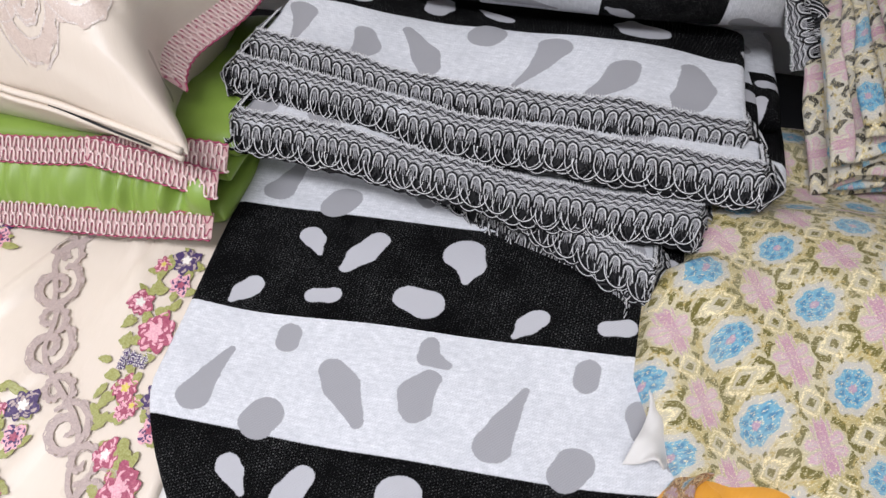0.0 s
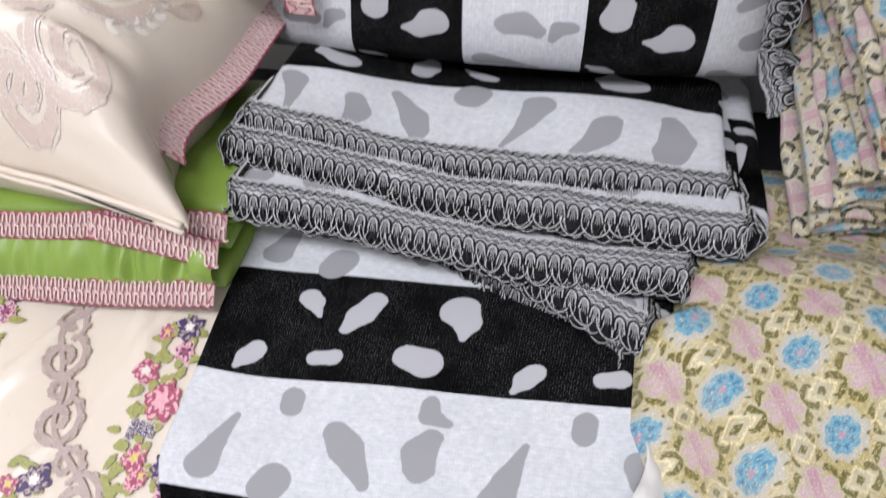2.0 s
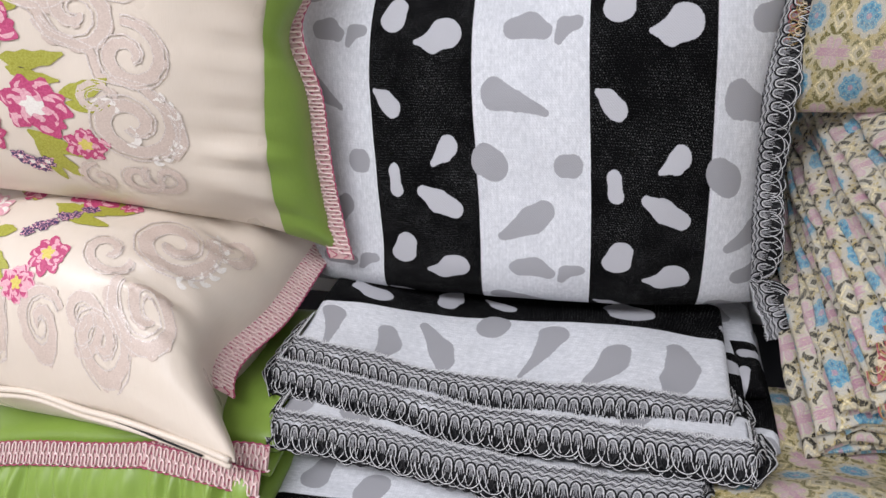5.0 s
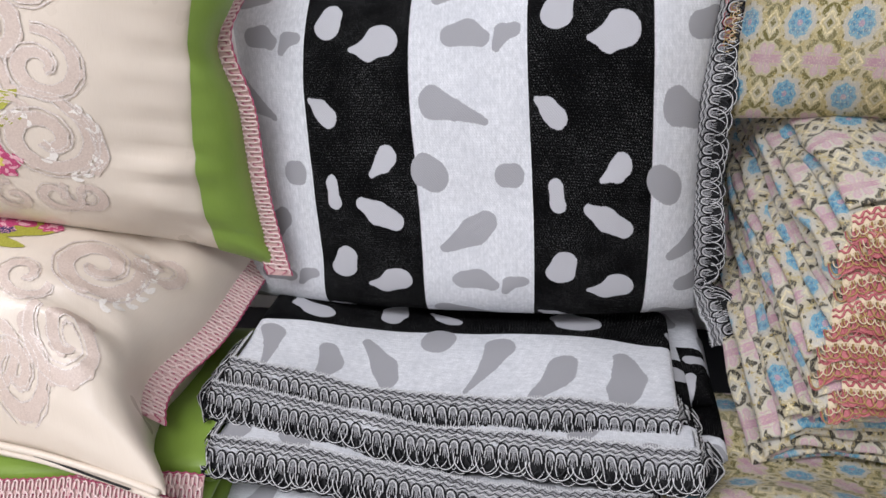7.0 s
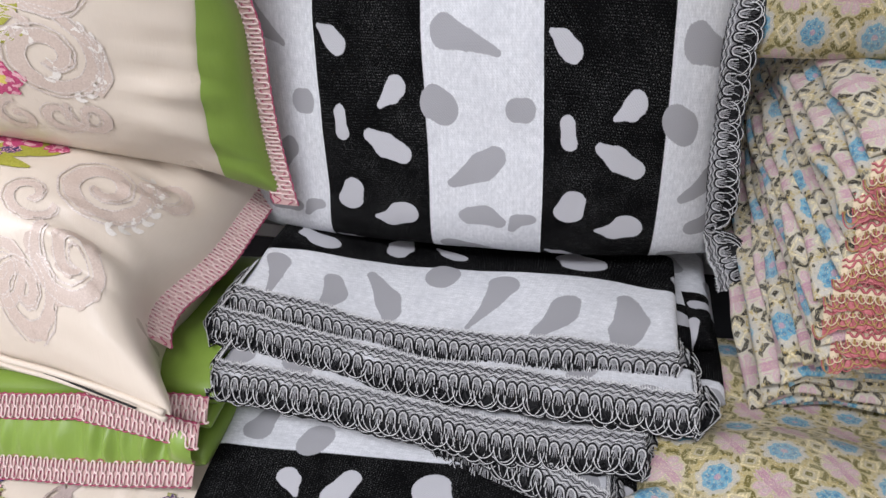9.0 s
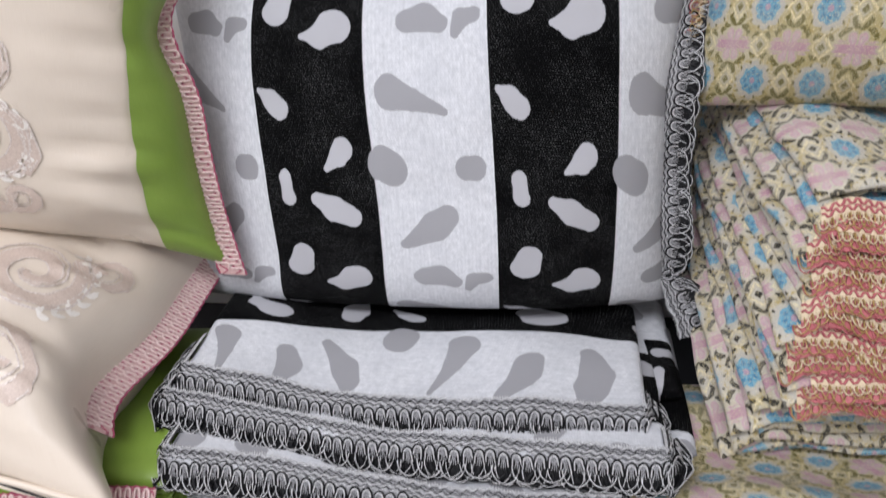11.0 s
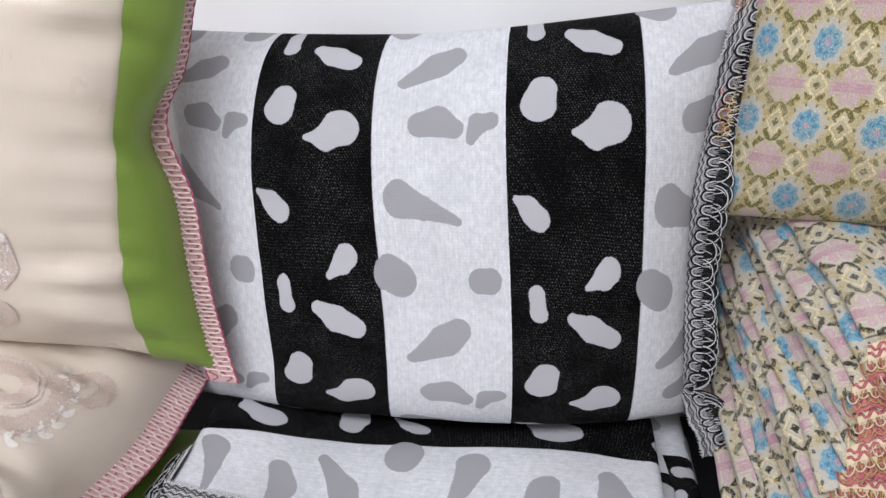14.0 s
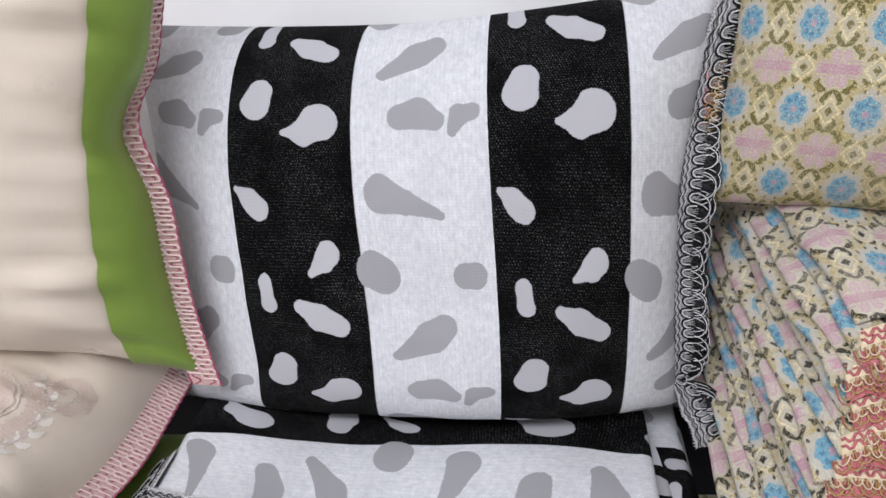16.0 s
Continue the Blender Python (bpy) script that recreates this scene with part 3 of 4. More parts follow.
def folded_bw(label, x0, x1, yf, zf, yb, rise, thick, uv0, seed, trim=True, bend=0.0, droop=0.0, skew=0.0, wave=0.003):
    """a folded cover; its front edge runs from x0 to x1 at yf, zf and carries loop braid"""
    root = thing("folded_cover", label, "folded cover", "stack of black and white covers")

    def front(x):
        q = (x - x0) / (x1 - x0)
        return yf + skew * q + bend * math.sin(math.pi * q), zf + droop * q + wave * math.sin(9 * q + seed)

    def S(a, b):
        x = x0 + (x1 - x0) * a
        fy, fz = front(x)
        y = fy + (yb - fy) * b
        z = fz + rise * math.sin(b * math.pi / 2) + soft(x, y, 0, 0.06, 0.004, seed)
        return Vector((x, y, z))

    def uvf(a, b):
        p = S(a, b)
        if uv0 is None:
            X, Y = p.x * 5, (p.y + 0.2) * 5
            return (1.0109 - 0.0747 * X - 0.1097 * Y + 0.0128 * X * X + 0.1548 * X * Y - 0.5772 * Y * Y,
                    1.4452 + 1.3042 * X - 0.5064 * Y - 0.0257 * X * X - 0.5855 * X * Y + 0.4490 * Y * Y)
        return (0.5 - (p.y + uv0[0]) / 0.195, 0.615 + (p.x - uv0[1]) / 0.214)

    v, f, u = slab(S, x1 - x0, abs(yb - yf), 44, 16, thick, uvf)
    part("cloth", v, f, M_WEAVE, root, uvs=u)
    if trim:
        L = x1 - x0

        def F(l, w, h):
            x = x0 + l - 0.05
            back = max(0.0, x0 - x)
            over = max(0.0, x - x1)
            w *= 1.04
            if over > 0:
                # round the far end and back along the side
                fy, fz = front(x1)
                turn = min(1.0, over / 0.010)
                return Vector((x1 - 0.004 + turn * w * 0.6 + h * turn, fy + 0.006 + over * 0.9 - (1 - turn) * w * 0.7 - h * (1 - turn), fz + thick / 2 + 0.004 - w * 0.75 + h * 0.7))
            fy, fz = front(max(x0, min(x1, x)))
            if back > 0:
                turn = min(1.0, back / 0.010)
                th = radians(45)
                z = fz + thick / 2 + 0.004 - w * math.sin(th) + h * math.cos(th) + 0.1 * back
                return Vector((x0 + 0.004 - turn * w * math.cos(th) - h * turn, fy + 0.006 + back * 0.9 - (1 - turn) * w * math.cos(th) - h * (1 - turn), z))
            th = radians(38) + radians(20) * w / 0.04
            jig = soft(x, w, seed, 0.03, 0.0025, seed)
            y = fy + 0.010 - w * math.cos(th) - h * math.sin(th)
            z = fz + thick / 2 + 0.0055 - w * math.sin(th) + h * math.cos(th) + soft(x, fy, 0, 0.06, 0.004, seed) + jig
            return Vector((x, y, z))
        loop_braid(F, L + 0.085, root, seed)
    return root


LB = "folded black and white cover with loop braid"
folded_bw(LB + ", fanned out lowest", -0.085, 0.176, -0.112, 0.527, -0.02, 0.006, 0.012, (0.14, 0.03), 42, skew=-0.094, droop=-0.043)
folded_bw(LB + ", fanned out", -0.05, 0.190, -0.130, 0.545, -0.02, 0.008, 0.013, (0.135, 0.1), 41, skew=-0.074, droop=-0.044)
folded_bw(LB + ", amid the pile", -0.165, 0.215, -0.172, 0.558, -0.01, 0.006, 0.016, (0.10, 0.0), 43, skew=0.006, bend=-0.008, droop=-0.032)
folded_bw("black and white cover folded flat beneath the pile", -0.12, 0.284, -0.075, 0.528, 0.10, 0.012, 0.030, (0.07, 0.05), 46, trim=False, skew=-0.01)
folded_bw("black and white cover folded flat under the cushion", -0.15, 0.274, -0.055, 0.560, 0.12, 0.010, 0.024, (0.075, 0.11), 47, trim=False, skew=0.01)
folded_bw(LB + ", second from top", -0.185, 0.252, -0.126, 0.580, 0.04, 0.006, 0.014, (0.10, 0.15), 44, skew=-0.018, bend=-0.014, droop=-0.020)
folded_bw(LB + ", uppermost", -0.172, 0.238, -0.110, 0.592, 0.05, 0.020, 0.018, None, 45, skew=0.004, bend=-0.016, droop=-0.020)


# ---- cream and green set ----
def cushion(name, label, centre, ex, ez, a, b, T, mat, uvs, seed, notch_at=(0.10, 0.18), pinch=0.05, low=0.0, n=48, pucker=0.0, waist=0.05, notch=0.0, ear=0.0, lift_low=0.0, seam=0.80):
    root = thing(name, label, "cushion")
    ex, ez = Vector(ex).normalized(), Vector(ez).normalized()
    ny = ex.cross(ez)  # points to the front
    centre = Vector(centre)

    def P(s, t, side, lift=0.0):
        x = a * s - a * s ** 3 * waist * (1 - t * t) - notch * max(0.0, s) ** 8 * math.exp(-((t - notch_at[0]) / notch_at[1]) ** 2)
        z = b * t * (1 - pinch * (1 - s * s)) - b * lift_low * min(0.0, t) * (1 - s ** 6)
        # stretched corner
        g = ear * math.exp(-((1 - s) / 0.15) ** 2 - ((t + 1) / 0.20) ** 2)
        x, z = x + g, z - 0.25 * g
        full = ((1 - abs(s) ** 2.4) * (1 - abs(t) ** 2.6)) ** 0.55
        d = T * full * (1 - low * t)
        d += (soft(x, seed, z, 0.10, 0.008, seed) + soft(x, seed, z, 0.03, 0.0015, seed)) * full
        # puckers that run in from the side seam
        d += pucker * math.exp(-((s - seam) / 0.15) ** 2) * noise.noise(Vector((s * 1.6 + 0.4 * t, t * 9 + seed, seed))) * min(1, full * 3)
        return centre + ex * x + ez * z + ny * (d * side + lift)

    part("cover", *pillow(P, n, n, lambda s, t: (0, 0))[:2], mat, root, uvs=pillow(P, n, n, lambda s, t: uvs(a * s, b * t) if callable(uvs) else (a * s + uvs[0], b * t + uvs[1]))[2])
    return root, P


class Stitches:
    """flat embroidered strokes laid on a surface: G(x, y, lift)"""
    def __init__(self, G):
        self.G, self.sets = G, {}

    def stroke(self, key, pts, widths, lift=0.0008):
        v, f = self.sets.setdefault(key, ([], []))
        n, base = len(pts), len(v)
        for i in range(n):
            p, q = Vector(pts[max(i - 1, 0)]), Vector(pts[min(i + 1, n - 1)])
            d = (q - p).normalized() if (q - p).length > 1e-9 else Vector((1, 0))
            side = Vector((-d.y, d.x))
            w = widths(i / (n - 1)) if callable(widths) else widths
            for k in (-1, 0, 1):
                o = Vector(pts[i]) + side * w * k
                v.append(self.G(o.x, o.y, 0.0008 + 0.16 * lift + (0.00006 if k == 0 else 0.0)))
        for i in range(n - 1):
            for k in (0, 1):
                a = base + 3 * i + k
                f.append((a, a + 3, a + 4, a + 1))

    def leaf(self, key, x, y, angle, length, width, bend=0.3, lift=0.0008):
        pts = []
        for i in range(8):
            q = i / 7
            w = radians(angle) + bend * (q - 0.5)
            pts.append((x + length * q * math.cos(w), y + length * q * math.sin(w)))
        self.stroke(key, pts, lambda q: width * (1 + 0.14 * math.sin(q * 23 + 90 * x + 70 * y)) * max(0.02, math.sin(math.pi * min(1, q ** 0.8 * 0.96 + 0.02))) ** 0.7, lift)

    def flower(self, x, y, r, outer, inner, heart, petals=6, turn=0.0):
        rng = random.Random(int(x * 9e4 + y * 7e3))
        for ring, (m, far, wide) in enumerate(((petals + 2, 1.0, 0.36), (petals, 0.74, 0.34), (petals - 1, 0.50, 0.30))):
            for i in range(m):
                w = turn + 25 * ring + 360 * i / m + rng.uniform(-16, 16)
                rr = r * far * rng.uniform(0.82, 1.15)
                lift = 0.0010 + 0.0010 * ring + 0.00012 * i
                self.leaf(outer if ring != 2 else inner, x, y, w, rr, rr * wide, rng.uniform(-0.3, 0.5), lift)
                # lit rims of the petals
                k = rng.choice((-1, 1))
                bx, by = x + 0.55 * rr * math.cos(radians(w + 15 * k)), y + 0.55 * rr * math.sin(radians(w + 15 * k))
                self.leaf(inner, bx, by, w - 10 * k, rr * rng.uniform(0.30, 0.50), rr * rng.uniform(0.05, 0.12), -0.9 * k, lift + 0.0005)
        for i in range(5):
            self.leaf(heart, x, y, 72 * i + 20, r * 0.34, r * 0.12, 0.6, 0.0044)

    def scroll(self, x, y, r, start, turns, hand=1, body="beige", line="silver", wide=0.16):
        n = int(26 * turns) + 8
        pts = []
        for i in range(n):
            q = i / (n - 1)
            w = radians(start) + hand * q * turns * 2 * math.pi
            rr = r * (1 - 0.86 * q)
            pts.append((x + rr * math.cos(w), y + rr * math.sin(w)))
        width = lambda q: r * wide * (0.35 + 0.65 * math.sin(math.pi * min(1, 0.1 + q * 0.9)))
        self.stroke(body, pts, width)
        for sgn in (-1, 1, 1.7):
            edge = []
            for i, p in enumerate(pts):
                a, b = Vector(pts[max(i - 1, 0)]), Vector(pts[min(i + 1, n - 1)])
                d = (b - a).normalized()
                edge.append(tuple(Vector(p) + Vector((-d.y, d.x)) * (width(i / (n - 1)) * 1.1 + 0.0003 * math.sin(i * 2.1)) * sgn))
            self.stroke(line, edge, r * (0.016 if abs(sgn) < 1.5 else 0.024), 0.0014)
        for i in range(2, n - 6, 3):
            a, b = Vector(pts[i]), Vector(pts[i + 1])
            w = math.degrees(math.atan2(b.y - a.y, b.x - a.x)) - hand * 55
            self.leaf(body, a.x, a.y, w, r * 0.40 * (1 - 0.5 * i / n), r * 0.085, hand * 1.2, 0.0011)

    def make(self, parent):
        for key, (v, f) in self.sets.items():
            part(STITCH[key][0], v, f, STITCH[key][1], parent, STITCH[key][2], kind="stuff")


def thread(name, a, b, rough=0.45, metal=0.0):
    return yarn(name, a, b, rough, 700, metal)


STITCH = {
    "magenta": ("petal_embroidery", thread("magenta_thread", (0.44, 0.035, 0.13), (0.60, 0.10, 0.23)), "magenta embroidered petals"),
    "rose": ("petal_embroidery", thread("rose_thread", (0.70, 0.30, 0.38), (0.84, 0.52, 0.56)), "light pink petal highlights"),
    "yellow": ("flower_heart", thread("yellow_thread", (0.62, 0.50, 0.08), (0.75, 0.62, 0.18)), "yellow flower hearts"),
    "olive": ("leaf_embroidery", thread("olive_thread", (0.32, 0.31, 0.03), (0.45, 0.44, 0.08)), "olive green embroidered leaves"),
    "purple": ("berry_embroidery", thread("purple_thread", (0.045, 0.025, 0.09), (0.10, 0.06, 0.17)), "dark purple embroidered berries"),
    "beige": ("scroll_embroidery", thread("beige_thread", (0.59, 0.475, 0.41), (0.69, 0.575, 0.50), 0.4), "beige scroll embroidery"),
    "mauve": ("scroll_embroidery", thread("mauve_thread", (0.40, 0.31, 0.29), (0.52, 0.42, 0.38), 0.45), "mauve scroll embroidery"),
    "wine": ("petal_embroidery", thread("wine_thread", (0.30, 0.045, 0.10), (0.46, 0.12, 0.18)), "dusky wine-red petals"),
    "sage": ("leaf_embroidery", thread("sage_thread", (0.26, 0.26, 0.06), (0.42, 0.42, 0.17)), "sage green embroidered leaves"),
    "silver": ("metal_thread", thread("silver_thread", (0.56, 0.46, 0.41), (0.82, 0.75, 0.70), 0.42, 0.12), "glittering silver outline thread"),
    "white": ("white_embroidery", thread("white_thread", (0.80, 0.74, 0.68), (0.90, 0.86, 0.80)), "white embroidered leaflets"),
}

lower, LOWER = cushion("cream_cushion", "plump cream satin cushion with pink flowers, lying on green covers", (-0.415, -0.093, 0.640), (1, 0.02, -0.09),
                       (0.0, 0.94, 0.34), 0.228, 0.150, 0.128, M_CREAM, (0, 0), 7, low=0.16, pinch=0.12, n=72, pucker=0.018, waist=0.07, ear=0.024, seam=0.74, notch=0.030, notch_at=(-0.42, 0.34))
upper, UPPER = cushion("cream_cushion", "cream satin cushion with green border and pink braid, upright", (-0.354, -0.09, 0.915), (0.94, 0.34, -0.24),
                       (0.095, 0.09, 1.0), 0.246, 0.192, 0.085, M_CREAM, (0.3, 0.2), 9, low=0.1, n=72, pucker=0.014, waist=0.12, notch=0.018, lift_low=0.085, seam=0.70)


def dress_upper():
    a, b = 0.246, 0.192
    # green satin border sewn on at the open side
    n, m = 14, 60
    v, f, uv = [], [], []
    for i in range(n + 1):
        for j in range(m + 1):
            t = -1 + 2 * j / m
            inner = 0.79 + 0.045 / (1 + math.exp(-(t + 0.1) * 9))
            s = inner + (1.002 - inner) * i / n
            q = i / n
            ruck = 0.0055 * math.sin(t * 46 + 3 * math.sin(t * 9) + 2 * q) * max(0, (-t - 0.55)) * 2 * q + 0.0016 * math.sin(t * 17 + q) * (1 - q)
            for tc in (0.46, 0.02, -0.42):
                ruck -= 0.0036 * math.exp(-((t - tc + 0.04 * q) / 0.022) ** 2) * (1 - 0.5 * q)
            p = UPPER(min(s, 1), t, 1, 0.0048 + ruck)
            if s > 1:
                p += Vector((0.001, 0, 0))
            v.append(p)
            uv.append((a * s, b * t))
    for i in range(n):
        for j in range(m):
            k = i * (m + 1) + j
            f.append((k, k + m + 1, k + m + 2, k + 1))
    part("border", v, f, M_GREEN, upper, "bright green satin border", uv)
    L = 2 * b * 1.0

    def F(l, w, h):
        t = max(-1, min(1, 1 - 2 * l / L))
        p = UPPER(1, t, 1)
        k = 1 / (1 + math.exp(-(t - 0.16) * 22))  # turned edgeways higher up
        return p + Vector((-0.008 + 0.001 * k + w * (0.92 - 0.80 * k) + h * 0.3, -0.008 + 0.010 * k - h * 0.9 - w * (0.05 - 0.75 * k), 0.002 * math.sin(14 * t)))
    pink_braid(F, L, upper, 5, 0.029)
    st = Stitches(lambda x, y, lift: UPPER((x + 0.010) / a, (y - 0.045) / b, 1, lift))
    st.flower(-0.010, -0.030, 0.030, "magenta", "rose", "white", 7)
    st.flower(0.026, -0.062, 0.019, "magenta", "rose", "yellow", 6, 20)
    st.flower(-0.040, 0.040, 0.028, "magenta", "rose", "white", 7, 10)
    st.flower(-0.060, -0.060, 0.024, "magenta", "rose", "yellow", 6, 40)
    for x, y, w, l in ((0.012, -0.014, 20, 0.045), (-0.02, -0.055, -30, 0.05), (-0.03, 0.012, 5, 0.05), (-0.015, -0.06, -62, 0.05), (-0.05, -0.02, 170, 0.05), (-0.03, 0.06, 70, 0.05)):
        st.leaf("olive", x, y, w, l, 0.008)
        st.leaf("olive", x + 0.004, y - 0.008, w - 22, l * 0.8, 0.006)
    for x, y in ((-0.025, -0.090), (-0.018, -0.094), (-0.034, -0.086), (-0.012, -0.088)):
        st.flower(x, y, 0.008, "purple", "rose", "white", 5)
    for x, y, r, w, turns, hand in ((0.070, 0.030, 0.030, 100, 1.4, -1), (0.066, -0.034, 0.036, 60, 1.5, -1), (0.030, 0.062, 0.032, 200, 1.4, 1), (0.088, -0.088, 0.020, 150, 1.2, 1),
                                    (0.064, -0.092, 0.018, 20, 1.2, -1), (0.0, 0.095, 0.034, 250, 1.5, 1), (0.060, 0.098, 0.026, 120, 1.3, -1), (0.04, -0.015, 0.018, 0, 1.1, 1), (0.030, -0.10, 0.018, 90, 1.2, 1)):
        st.scroll(x, y, r, w, turns, hand)
    # stepped frame round the medallion
    rim = [(-0.05, 0.075), (0.0, 0.06), (0.012, 0.040), (0.040, 0.030), (0.045, 0.008), (0.078, 0.004), (0.104, -0.020), (0.108, -0.050), (0.094, -0.070)]
    fine = []
    for p, q in zip(rim, rim[1:]):
        fine += [(p[0] + (q[0] - p[0]) * k / 4, p[1] + (q[1] - p[1]) * k / 4) for k in range(4)]
    st.stroke("beige", fine, 0.0035)
    st.stroke("silver", [(x + 0.004, y + 0.003) for x, y in fine], 0.0007, 0.0013)
    st.stroke("silver", [(x - 0.004, y - 0.003) for x, y in fine], 0.0007, 0.0013)
    for i in range(9):
        w = -70 + i * 14
        x, y = 0.066 + 0.040 * math.cos(radians(w)), -0.034 + 0.040 * math.sin(radians(w))
        st.leaf("white", x, y, w + 60, 0.009, 0.0022)
        st.leaf("white", x, y, w + 130, 0.009, 0.0022)
    st.leaf("white", 0.055, -0.025, 100, 0.02, 0.003, 2.0)
    st.leaf("white", 0.060, -0.055, 20, 0.02, 0.003, 2.0)
    st.make(upper)


dress_upper()


def dress_lower():
    a, b = 0.228, 0.150
    L = 0.27

    def F(l, w, h):
        t = min(1, -0.60 + 1.60 * l / L)
        p = LOWER(1, t, 1)
        return p + Vector((w * 0.70 - 0.003 + h * 0.3, -0.002 + w * 0.16 - h * 0.3, 0.004 + h * 0.9 - w * 0.55))
    pink_braid(F, L, lower, 8, 0.029)
    # piping along the front seam; a black cord paints the open zip slit's shade
    pip, slit = Tubes(6), Tubes(5)
    for dz, r in ((0.002, 0.0030), (-0.005, 0.0026)):
        pip.cord([LOWER(s, -1, 1) + Vector((0, -0.004 + 0.002 * math.sin(s * 9), dz + 0.0015 * math.sin(s * 14))) for s in np.linspace(-0.99, 0.985, 70)], r)
    slit.cord([LOWER(s, -1, 1) + Vector((0, -0.0062, -0.0012 + 0.0015 * math.sin(s * 14))) for s in np.linspace(0.55, 0.90, 24)], 0.0011)
    pip.make("piping", M_CREAM, lower, "cream satin piping")
    slit.make("zip_slit_shade", M_BLACK_YARN, lower, "dark gap of the zip")
    st = Stitches(lambda x, y, lift: LOWER(max(-1, min(1, (x + 0.036) / a)), max(-0.97, min(1, (y - 0.041) / b)), 1, lift))
    st.flower(0.022, 0.062, 0.026, "magenta", "rose", "yellow", 6)
    st.flower(-0.035, 0.060, 0.026, "magenta", "rose", "white", 7, 15)
    st.flower(0.060, 0.058, 0.012, "magenta", "rose", "rose", 5)
    st.flower(0.025, -0.030, 0.021, "magenta", "rose", "yellow", 6, 30)
    st.flower(0.003, -0.060, 0.017, "rose", "magenta", "yellow", 8)
    st.flower(-0.075, 0.016, 0.028, "rose", "white", "magenta", 8)
    st.flower(-0.06, -0.04, 0.022, "magenta", "rose", "yellow", 6)
    for x, y, w, l in ((0.02, 0.025, 35, 0.055), (0.0, 0.03, -20, 0.06), (-0.02, -0.01, 200, 0.06), (-0.03, 0.035, 120, 0.05), (0.03, 0.04, 10, 0.04), (-0.037, -0.031, -60, 0.045)):
        st.leaf("olive", x, y, w, l, 0.009)
        st.leaf("olive", x - 0.006, y + 0.004, w + 18, l * 0.9, 0.007)
    for i in range(9):
        st.flower(-0.008 + 0.005 * i, -0.010 + 0.006 * i + 0.004 * math.sin(i * 2), 0.007, "purple", "rose", "purple", 5, 30 * i)
    for x, y, r, w, turns, hand in ((0.117, 0.030, 0.036, 60, 1.6, -1), (0.125, -0.045, 0.034, 150, 1.5, 1), (0.088, -0.080, 0.026, 90, 1.6, -1), (0.030, -0.082, 0.024, 30, 1.5, 1),
                                    (0.155, 0.065, 0.022, 200, 1.3, 1), (0.075, -0.010, 0.022, 0, 1.2, -1), (0.070, -0.070, 0.022, 250, 1.3, 1), (-0.030, -0.082, 0.022, 60, 1.4, -1), (-0.085, -0.080, 0.024, 10, 1.4, 1)):
        st.scroll(x, y, r, w, turns, hand)
    for i in range(9):
        w = -60 + i * 15
        x, y = 0.117 + 0.042 * math.cos(radians(w)), 0.030 + 0.042 * math.sin(radians(w))
        st.leaf("white", x, y, w + 60, 0.010, 0.0022)
        st.leaf("white", x, y, w + 130, 0.010, 0.0022)
    st.make(lower)


dress_lower()


# ---- yellow brocade set ----
yc, YC = cushion("brocade_cushion", "yellow brocade cushion with blue and pink flowers on a pile", (0.50, 0.0, 0.985), (0.94, -0.34, 0),
                 (0.02, 0.10, 1.0), 0.235, 0.19, 0.085, M_BROC, lambda x, y: (0.1818 + 1.0613 * x - 0.0844 * y, 0.0974 + 0.0431 * x + 0.8218 * y), 11, low=0.1)


def edge_yc():
    b = 0.19

    def F(l, w, h):
        t = max(-1, min(1, 1 - l / b))
        return YC(-1, t, 1) + Vector((0.006 - w * 0.9, -0.006 - h, 0))
    tassel_braid(F, 2 * b, yc, 77)


edge_yc()


